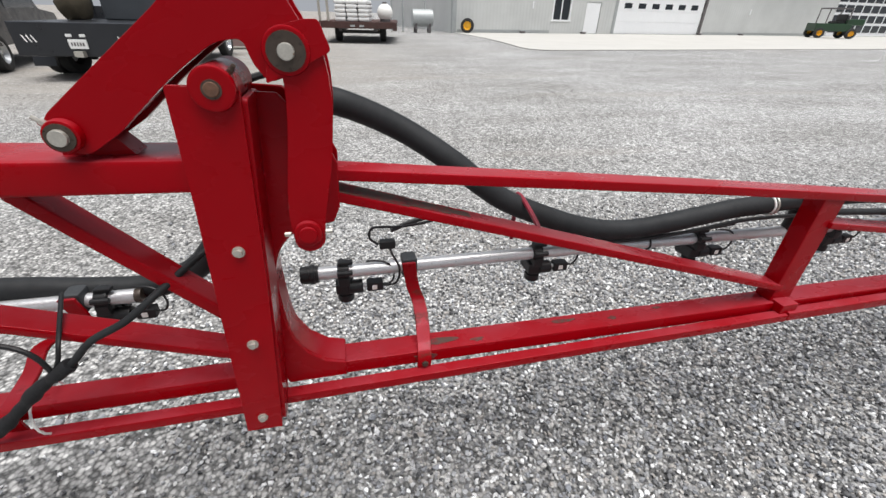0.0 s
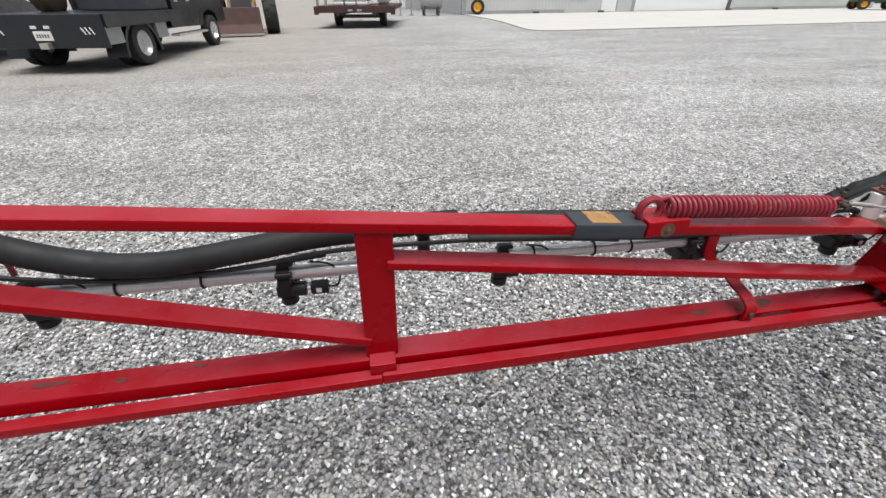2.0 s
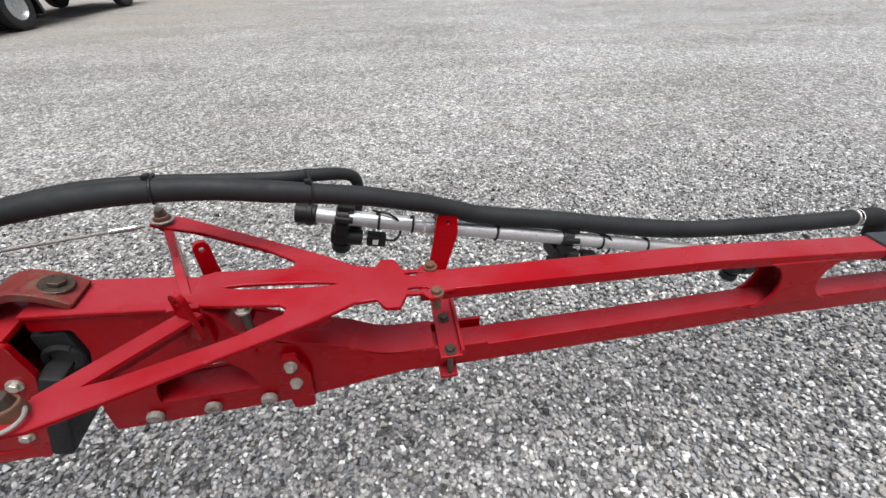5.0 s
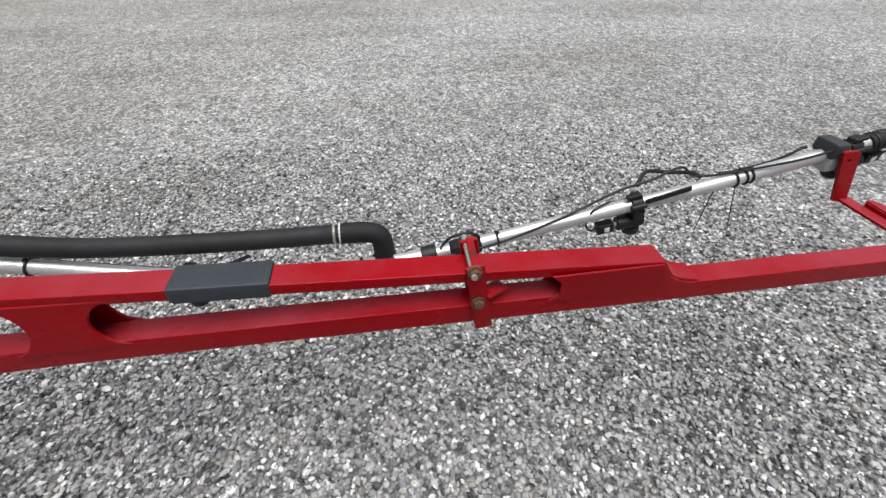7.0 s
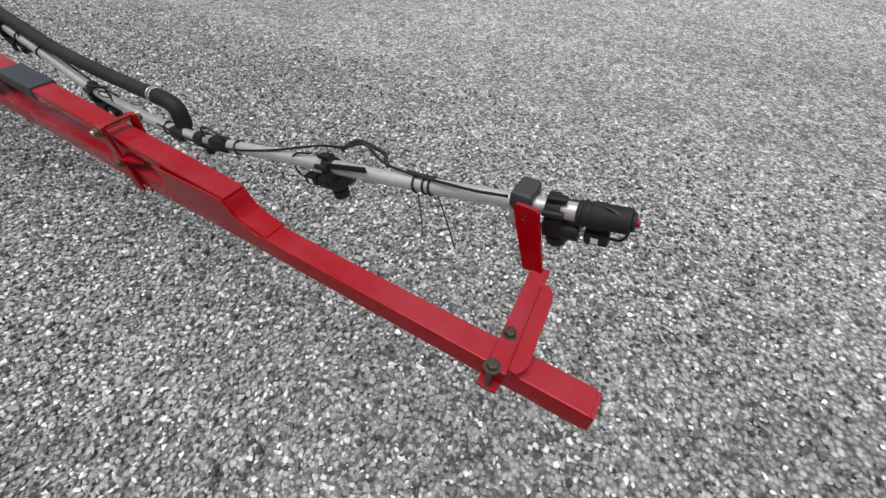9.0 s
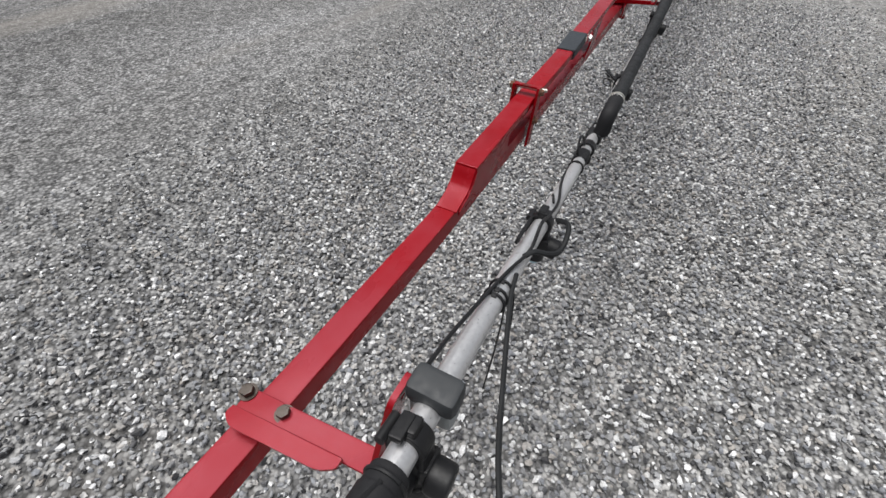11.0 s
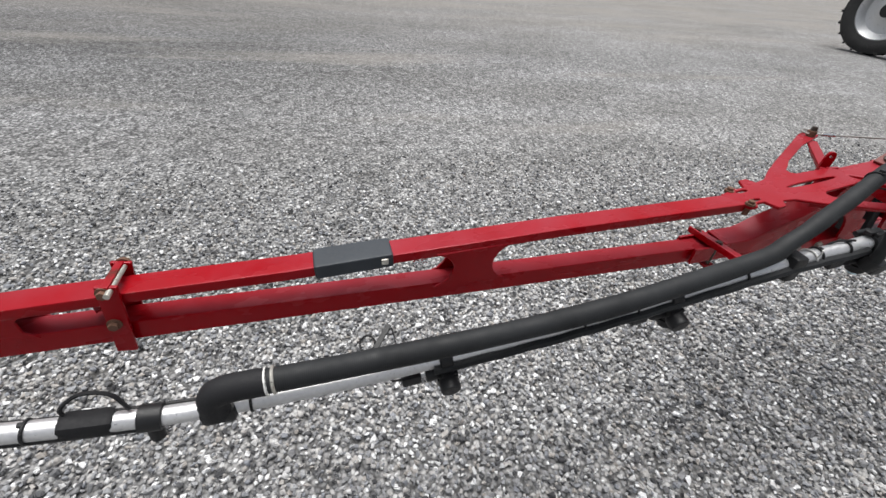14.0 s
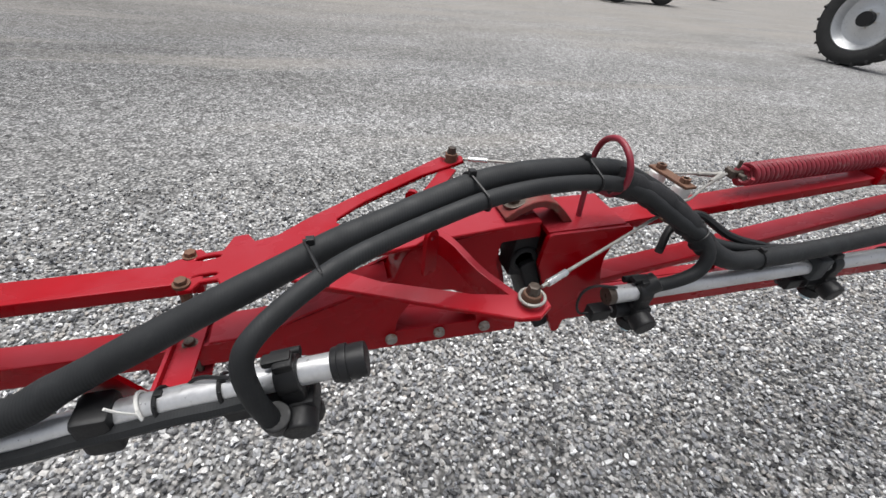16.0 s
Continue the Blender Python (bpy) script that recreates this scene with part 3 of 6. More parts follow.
def build_flatbed_truck():
    t = thing("flatbed_truck", (0, 0, 0), "black crew-cab pickup with a dark steel flatbed and dual rear wheels", "truck")
    part("chassis", boxes((-0.45, -0.33, -1.2, 5.3, 0.55, 0.75), (0.33, 0.45, -1.2, 5.3, 0.55, 0.75), (-0.9, 0.9, -0.06, 0.06, 0.36, 0.50)), RUBBER, t)
    part("bed", boxes((-0.96, 1.30, -1.25, 1.75, 0.90, 1.04), bevel=0.015), TRUCKPAINT, t)
    skirt = part("tail_skirt", boxes((-0.96, 1.30, -1.31, -1.25, 0.46, 1.04), bevel=0.02), TRUCKPAINT, t)
    for x in (-0.74, -0.66, -0.58, 0.92, 1.00, 1.08):
        part("reflector_slot", bar((x - 0.03, -1.315, 0.82), (x + 0.03, -1.315, 0.70), 0.012, 0.03, 0.001, up=(0, 1, 0)), BAGS, skirt, "white slanted slot")
    plate_ob = part("plate", boxes((0.0, 0.32, -1.335, -1.312, 0.60, 0.76), bevel=0.004), BAGS, skirt)
    for x in (0.06, 0.11, 0.16, 0.21, 0.26):
        part("plate_bar", boxes((x - 0.014, x + 0.014, -1.339, -1.335, 0.65, 0.71), bevel=0), TRIM, plate_ob)
    for x in (0.04, 0.28):
        part("plate_lamp", boxes((x - 0.05, x + 0.05, -1.33, -1.312, 0.80, 0.85), bevel=0.004), BAGS, skirt)
    part("hitch", boxes((0.08, 0.24, -1.42, -1.2, 0.46, 0.56)), ZINC, t)
    part("headache_rack", boxes((-1.2, -1.1, 1.68, 1.75, 0.98, 1.75), (1.1, 1.2, 1.68, 1.75, 0.98, 1.75), (-1.1, 1.1, 1.68, 1.75, 1.65, 1.75), (-1.1, 1.1, 1.70, 1.73, 0.98, 1.3)), TRUCKPAINT, t)
    part("side_rail", boxes((1.302, 1.34, -1.25, 1.75, 0.80, 1.04)), TRUCKPAINT, t)
    part("side_rail", boxes((-1.00, -0.962, -1.25, 1.75, 0.80, 1.04)), TRUCKPAINT, t)
    part("tool_box", boxes((0.75, 1.21, -1.15, -0.62, 0.50, 0.83), bevel=0.015), GREYBOX, t, "bare metal under-bed box")
    part("tool_box", boxes((0.75, 1.21, 0.68, 1.15, 0.48, 0.83), bevel=0.015), GREYBOX, t, "bare metal under-bed box")
    for side in (-1, 1):
        arch = [Vector((0.70 * math.cos(a), 0.12 + 0.72 * math.sin(a))) for a in (math.pi * k / 12 for k in range(13))]
        inner = [Vector((0.62 * math.cos(a), 0.12 + 0.64 * math.sin(a))) for a in (math.pi * k / 12 for k in range(12, -1, -1))]
        part("fender", plate([p + Vector((0, 0.1)) for p in arch + inner], [], lambda a, b, s=side: Vector((s * 0.78, a, b)), (side * 0.43, 0, 0), 0.006), TRUCKPAINT, t)
        wheel_parts(t, (side * 1.12, 0, 0.43), (side, 0, 0), 0.43, 0.24, 0.245)
        wheel_parts(t, (side * 0.84, 0, 0.43), (side, 0, 0), 0.43, 0.24, 0.245)
        wheel_parts(t, (side * 0.90, 4.2, 0.41), (side, 0, 0), 0.41, 0.25, 0.235, rim_mat=CHROME)
        part("running_board", boxes((side * 0.86, side * 1.08, 1.9, 3.6, 0.42, 0.48)), CHROME, t, "bright step bar")
    cabin = [(1.85, 0.62), (1.85, 1.25), (2.0, 1.32), (2.12, 1.92), (3.55, 1.95), (4.0, 1.36), (5.15, 1.25), (5.32, 1.05), (5.32, 0.62), (4.72, 0.60), (4.62, 0.86), (4.2, 0.98), (3.78, 0.86), (3.68, 0.58)]
    part("cab", plate(fillet(cabin, 0.10), [], lambda a, b: Vector((-0.98, a, b)), (1.96, 0, 0), 0.03), TRUCKPAINT, t)
    for side in (-1, 1):
        for y0, y1 in ((2.2, 2.78), (2.85, 3.6)):
            win = [(y0, 1.34), (y0 + 0.05, 1.86), (y1 - 0.05, 1.86), (y1 + 0.1, 1.34)]
            part("side_window", plate(fillet(win, 0.05), [], lambda a, b, s=side: Vector((s * 0.981, a, b)), (side * 0.012, 0, 0), 0.003), GLASS, t)
            part("door_handle", boxes((side * 0.98, side * 1.01, y0 + 0.05, y0 + 0.25, 1.18, 1.22)), CHROME, t)
        part("mirror", boxes((side * 1.05, side * 1.28, 3.55, 3.68, 1.30, 1.62), (side * 0.97, side * 1.06, 3.6, 3.64, 1.34, 1.40), bevel=0.02), PLASTIC, t)
    part("rear_window", boxes((-0.75, 0.75, 2.03, 2.07, 1.38, 1.82), bevel=0.01), GLASS, t)
    return moved(t, Matrix.Translation((-4.58, 10.66, GROUND)) @ pose(0, 0, 0, 0, 0, -6.5))


def build_bed_load():
    m = Matrix.Translation((-4.58, 10.66, GROUND)) @ pose(0, 0, 0, 0, 0, -6.5)
    # an added block standing in for the dark back of the cab
    t = thing("cab_back_block", (0, 0, 0), "tall slate-grey block on the truck bed, for the cab's back", "chest")
    part("box", boxes((-0.30, 1.18, 0.60, 1.55, 1.045, 1.66), bevel=0.03), SLATE, t)
    part("lid", boxes((-0.32, 1.20, 0.58, 1.57, 1.662, 1.72), bevel=0.015), SLATE, t)
    moved(t, m)
    # an added upright mass in place of the foliage beyond the truck
    t = thing("olive_mass", (0, 0, 0), "upright dark olive-brown mass on the truck bed, for foliage beyond", "tarp")
    bm = bmesh.new()
    bmesh.ops.create_icosphere(bm, subdivisions=3, radius=1.0)
    rng = random.Random(4)
    for v in bm.verts:
        k = 1 + 0.16 * noise.noise(v.co * 3.1) + 0.05 * rng.uniform(-1, 1)
        v.co = Vector((-0.62 + v.co.x * 0.27 * k, 0.25 + v.co.y * 0.40 * k, 1.045 + max(0.0, (v.co.z + 0.7) * 0.42 * k)))
    part("lump", bm, OLIVE, t)
    moved(t, m)


def build_dark_pickup():
    t = thing("parked_pickup", (0, 0, 0), "black pickup parked beyond the flatbed truck", "truck")
    prof = [(-2.6, 0.5), (-2.6, 1.12), (-0.9, 1.15), (-0.75, 1.8), (0.9, 1.82), (1.5, 1.2), (2.75, 1.08), (2.8, 0.5)]
    part("body", plate(fillet(prof, 0.12), [], lambda a, b: Vector((-0.95, a, b)), (1.9, 0, 0), 0.03), TRUCKPAINT, t)
    for side in (-1, 1):
        part("side_window", plate(fillet([(-0.65, 1.22), (-0.6, 1.7), (0.85, 1.7), (1.3, 1.22)], 0.06), [], lambda a, b, s=side: Vector((s * 0.951, a, b)), (side * 0.01, 0, 0), 0.002), GLASS, t)
        for y in (-1.7, 1.75):
            wheel_parts(t, (side * 0.86, y, 0.38), (side, 0, 0), 0.38, 0.24, 0.22)
    return moved(t, Matrix.Translation((-8.2, 12.6, GROUND)) @ pose(0, 0, 0, 0, 0, 12))


def build_loader():
    t = thing("yellow_loader", (0, 0, 0), "yellow wheel loader with a rusty bucket and tall tyres", "loader")
    part("bucket", plate(fillet([(-1.05, 0.05), (-0.25, 0.05), (-0.15, 0.85), (-0.35, 0.95), (-0.55, 0.35)], 0.06), [], lambda a, b: Vector((-1.15, a, b)), (1.75, 0, 0), 0.01), BROWN, t, "rusty brown steel bucket")
    part("cutting_edge", boxes((-1.2, 0.62, -1.12, -1.0, 0.03, 0.09)), ZINC, t)
    part("hood", boxes((-0.5, 0.5, 0.4, 2.8, 0.7, 1.75), bevel=0.06), YELLOW, t)
    part("cab", boxes((-0.7, 0.55, 1.2, 2.6, 1.75, 2.9), bevel=0.05), GLASS, t, "glazed cab")
    part("grille", boxes((-0.38, 0.38, 0.36, 0.4, 0.9, 1.6)), TRIM, t)
    for x in (-0.45, 0.4):
        part("lift_arm", bar((x, -0.2, 0.75), (x, 1.9, 1.6), 0.12, 0.2, 0.01), TRIM, t)
    for side in (-1, 1):
        for y in (0.35, 2.4):
            wheel_parts(t, (side * 0.98, y, 0.72), (side, 0, 0), 0.72, 0.5, 0.36, 30, YELLOW)
    return moved(t, Matrix.Translation((-3.05, 18.6, GROUND)) @ pose(0, 0, 0, 0, 0, 11))


def build_trailer():
    t = thing("flatbed_trailer", (0, 0, 0), "dark red rusty flatbed trailer seen from its tail", "trailer")
    part("deck", boxes((-1.75, 1.75, 0, 6.5, 0.72, 0.86), bevel=0.01), BROWN, t)
    for k in range(8):
        part("plank", boxes((-1.7 + 0.428 * k, -1.3 + 0.428 * k, 0.02, 6.45, 0.864, 0.894), bevel=0.004), BROWN, t)
    part("tail_bar", boxes((-1.8, 1.8, -0.10, 0.0, 0.62, 0.88), (-1.8, -1.6, -0.16, -0.1, 0.55, 0.86), (1.6, 1.8, -0.16, -0.1, 0.55, 0.86), bevel=0.01), BROWN, t)
    part("side_stake", boxes((-1.72, -1.62, 0.1, 0.2, 0.86, 1.9), (-1.35, -1.25, 0.1, 0.2, 0.86, 1.9), (-1.72, -1.25, 0.1, 0.2, 1.75, 1.9)), ZINC, t)
    part("axle", boxes((-1.2, 1.2, 1.6, 1.75, 0.35, 0.5)), TRIM, t)
    for x in (-0.8, 0.8):
        part("frame_rail", boxes((x - 0.07, x + 0.07, 0.1, 8.0, 0.5, 0.72)), TRIM, t)
        wheel_parts(t, (x * 1.35, 1.68, 0.40), (1 if x > 0 else -1, 0, 0), 0.40, 0.3, 0.21)
    for x in (-0.3, 0.1):
        part("tail_lamp", boxes((x, x + 0.2, -0.13, -0.1, 0.68, 0.76)), GREYBOX, t)
    m = Matrix.Translation((1.15, 21.0, GROUND)) @ pose(0, 0, 0, 0, 0, -8)
    moved(t, m)
    sack = None
    k = 0
    for z in range(5):
        for x in range(3):
            for y in range(3):
                loc = m @ Matrix.Translation((-0.75 + 0.52 * x, 0.55 + 0.8 * y, 0.895 + 0.17 * z)) @ pose(0, 0, 0, 0, 0, (k * 37) % 7 - 3)
                if sack is None:
                    bm = boxes((-0.25, 0.25, -0.38, 0.38, 0, 0.17), bevel=0.06)
                    sack = tagged(mesh_object("sack", bm, BAGS), "white woven sack stacked on the trailer", "sack", "sacks on the trailer")
                    sack.matrix_basis = loc
                else:
                    copy_thing(sack, loc)
                k += 1
    tank = thing("round_tank", (0, 0, 0), "small white round plastic tank on the trailer deck", "tank")
    bm = bmesh.new()
    bmesh.ops.create_uvsphere(bm, u_segments=24, v_segments=14, radius=0.36, matrix=Matrix.Translation((0, 0, 0.38)))
    part("shell", bm, WHITE, tank)
    part("foot", rod((0, 0, 0), (0, 0, 0.12), 0.24, 20, 0.01), TRIM, tank)
    part("lid", rod((0, 0, 0.70), (0, 0, 0.80), 0.10, 16, 0.01), TRIM, tank)
    moved(tank, m @ Matrix.Translation((1.25, 0.6, 0.895)))


def build_side_clutter():
    g = thing("storage_tank", (0, 0, 0), "grey steel fuel tank on a stand beside the shop", "tank")
    part("shell", rod((-0.75, 0, 0.95), (0.75, 0, 0.95), 0.55, 24, 0.05), GREYBOX, g)
    for x in (-0.5, 0.5):
        part("leg", boxes((x - 0.06, x + 0.06, -0.45, -0.35, 0, 0.6), (x - 0.06, x + 0.06, 0.35, 0.45, 0, 0.6), (x - 0.06, x + 0.06, -0.35, 0.35, 0.35, 0.45)), TRIM, g)
    part("pipe", rod((0.2, 0, 1.45), (0.2, 0, 2.3), 0.05), GREYBOX, g)
    moved(g, Matrix.Translation((6.3, 32.8, GROUND)))
    for x, h in ((4.2, 2.6), (5.0, 2.9)):
        p = thing("pipe_post", (x, 33.6, GROUND), "thin grey steel post standing in the gravel", "post", "posts beside the shop")
        part("shaft", rod((x, 33.6, GROUND), (x, 33.6, h), 0.06), GREYBOX, p)
        part("base", rod((x, 33.6, GROUND), (x, 33.6, GROUND + 0.06), 0.14), CONCRETE, p)
    w = thing("spare_wheel", (9.6, 33.0, GROUND), "yellow steel implement wheel leaning at the shop corner", "wheel")
    wheel_parts(w, (9.75, 32.95, 0.50), (-0.35, -1, 0), 0.50, 0.26, 0.28, 0, YELLOW)
    v = thing("utility_vehicle", (0, 0, 0), "green utility vehicle with yellow wheels parked on the apron", "vehicle")
    part("body", boxes((-0.75, 0.75, -0.9, 1.3, 0.45, 0.95), (-0.72, 0.72, -1.6, -0.5, 0.85, 1.25), bevel=0.05), GREEN, v)
    part("canopy", boxes((-0.72, 0.72, -0.6, 0.8, 1.85, 1.93), (-0.72, -0.66, -0.6, -0.54, 0.95, 1.85), (0.66, 0.72, -0.6, -0.54, 0.95, 1.85), (-0.72, -0.66, 0.74, 0.8, 0.95, 1.85), (0.66, 0.72, 0.74, 0.8, 0.95, 1.85), bevel=0.01), TRIM, v)
    part("seat", boxes((-0.65, 0.65, -0.45, 0.05, 0.95, 1.1), (-0.65, 0.65, -0.5, -0.38, 1.1, 1.55), bevel=0.04), PLASTIC, v)
    for x in (-1, 1):
        for y in (-1.0, 0.95):
            wheel_parts(v, (x * 0.72, y, 0.33), (x, 0, 0), 0.33, 0.26, 0.17, 0, YELLOW)
    moved(v, Matrix.Translation((45.6, 34.0, GROUND + 0.03)) @ pose(0, 0, 0, 0, 0, 62) @ Matrix.Scale(1.28, 4))
    for x, y in ((14.6, 33.9), (33.0, 36.0), (38.5, 36.8), (20.3, 34.6)):
        s = thing("drain_box", (x, y, GROUND + 0.03), "small dark object lying on the apron", "box", "small boxes by the wall")
        part("case", boxes((x - 0.2, x + 0.2, y - 0.12, y + 0.12, GROUND + 0.03, GROUND + 0.17)), TRIM, s)


def build_sprayer_wheels():
    w = thing("sprayer_wheel", (-7.75, -6.18, GROUND), "tall narrow sprayer tyre on a silver dished rim", "wheel")
    wheel_parts(w, (-7.75, -6.18, 0.86), (1, 0.10, 0), 0.87, 0.42, 0.56, 44)
    part("hub_motor", rod((-7.7, -6.18, 0.86), (-7.52, -6.16, 0.86), 0.14, 20, 0.01), PLASTIC, w)
    part("axle_leg", boxes((-8.25, -8.0, -6.3, -6.06, 0.75, 2.3), bevel=0.02), RED, w)
    for x, y, r in ((-9.6, -17.3, 0.62), (-12.4, -17.9, 0.62), (-3.3, -15.6, 0.55), (-23.5, -26.0, 0.75)):
        q = thing("parked_trailer_wheel", (x, y, GROUND), "black tyre of a machine parked far across the yard", "wheel", "far parked wheels")
        wheel_parts(q, (x, y, r - 0.01), (0.25, 1, 0), r, 0.4, r * 0.55, 0, TRIM)
    f = thing("parked_implement", (-11.0, -18.4, GROUND), "dark implement frame parked far across the yard", "implement")
    part("frame", boxes((-13.5, -8.6, -19.0, -18.0, 0.45, 0.75), (-12.9, -12.7, -18.6, -18.4, GROUND, 0.5), (-9.4, -9.2, -18.6, -18.4, GROUND, 0.5)), TRIM, f)
    part("hopper", boxes((-12.8, -9.4, -19.1, -17.9, 0.75, 1.9), bevel=0.05), GREYBOX, f)


build_ground()
build_pad()
build_shop()
build_flatbed_truck()
build_bed_load()
build_dark_pickup()
build_loader()
build_trailer()
build_side_clutter()
build_sprayer_wheels()

# ---- the boom ----
# x runs along the boom from its fold hinge to its tip, y from the walk's first side to its second.


def top_z(x):
    """The upper face of the middle section's top chord."""
    return np.interp(x, [0.19, 1.0, 1.78, 2.75], [1.121, 1.036, 0.950, 0.852])


def low_z(x):
    """The upper face of the middle section's bottom chord."""
    return 0.6685 - 0.0093 * x


def build_inner_section():
    s = thing("inner_boom_section", (-0.6, 0.05, 0.60), "red painted steel inner boom section with welded tubes", "boom")
    part("top_chord", bar((-2.4, 0.05, 1.228), (0.004, 0.05, 1.141), 0.10, 0.052, 0.008), RED, s)
    part("bottom_chord", bar((-2.4, 0.106, 0.646), (0.03, 0.106, 0.642), 0.054, 0.038, 0.006), RED, s)
    part("front_rail", bar((-2.4, 0.051, 0.608), (-0.005, 0.051, 0.604), 0.028, 0.026, 0.004), RED, s)
    part("diagonal", bar((-0.275, 0.082, 1.113), (-0.005, 0.082, 0.814), 0.053, 0.025, 0.005), RED, s)
    part("diagonal", bar((-0.95, 0.085, 1.080), (0.0, 0.085, 0.726), 0.056, 0.020, 0.005), RED, s)
    part("diagonal", bar((-0.95, 0.085, 1.080), (-1.75, 0.085, 0.70), 0.056, 0.020, 0.005), RED, s)
    part("post", bar((-1.75, 0.085, 0.69), (-1.75, 0.085, 1.18), 0.06, 0.06, 0.005, up=(1, 0, 0)), RED, s)
    pipe_bracket(s, (-0.468, 0.072, 0.640), (-0.385, 0.25, 0.786))


def pipe_bracket(parent, foot, head):
    """A bent flat bar, bolted to the bottom chord, that carries the spray pipe."""
    f, h = Vector(foot), Vector(head)
    d = h - f
    pts = [f + Vector((0, -0.004, -0.034)), f + Vector((0.002, -0.003, 0.022)), f + Vector((0.010, d.y * 0.42, d.z * 0.34)), f + Vector((0.010, d.y * 0.74, d.z * 0.50)), h + Vector((0.004, -0.027, -0.040)), h + Vector((-0.004, -0.026, 0.026))]
    bm = bent_strap(pts, 0.033, 0.008)
    p = part("pipe_bracket", bm, WORNRED, parent, "bent red flat-bar bracket with worn paint")
    part("bolt", bolt(f + Vector((0.002, -0.008, 0.0)), (0, -1, 0), 0.008, 0.006), GREASE, p)
    part("saddle", boxes((h.x - 0.019, h.x + 0.019, h.y - 0.022, h.y + 0.024, h.z - 0.022, h.z + 0.032), bevel=0.008), SADDLE, p, "grey-black rubber pipe saddle")


def bent_strap(pts, wide, thick):
    """A flat strap, its width along x, bent along a line of points."""
    path = smooth_path(pts, 4)
    bm, rows = bmesh.new(), []
    for i, p in enumerate(path):
        d = (path[min(i + 1, len(path) - 1)] - path[max(i - 1, 0)]).normalized()
        n = d.cross(Vector((1, 0, 0))).normalized() * thick / 2
        w = Vector((wide / 2, 0, 0))
        rows.append([bm.verts.new(p + a) for a in (-w - n, w - n, w + n, -w + n)])
    for a, b in zip(rows, rows[1:]):
        for k in range(4):
            bm.faces.new((a[k], a[(k + 1) % 4], b[(k + 1) % 4], b[k]))
    bm.faces.new(rows[0][::-1])
    bm.faces.new(rows[-1])
    bmesh.ops.recalc_face_normals(bm, faces=bm.faces)
    return soften(bm, 0.0015, 60, 1)


def blob(cx, cy, rx, ry, seed):
    """An uneven rounded outline."""
    rng = random.Random(seed)
    pts = [(2 * math.pi * k / 14, rng.uniform(0.55, 1.0)) for k in range(14)]
    return [Vector((cx + rx * r * math.cos(t), cy + ry * r * math.sin(t))) for t, r in pts]


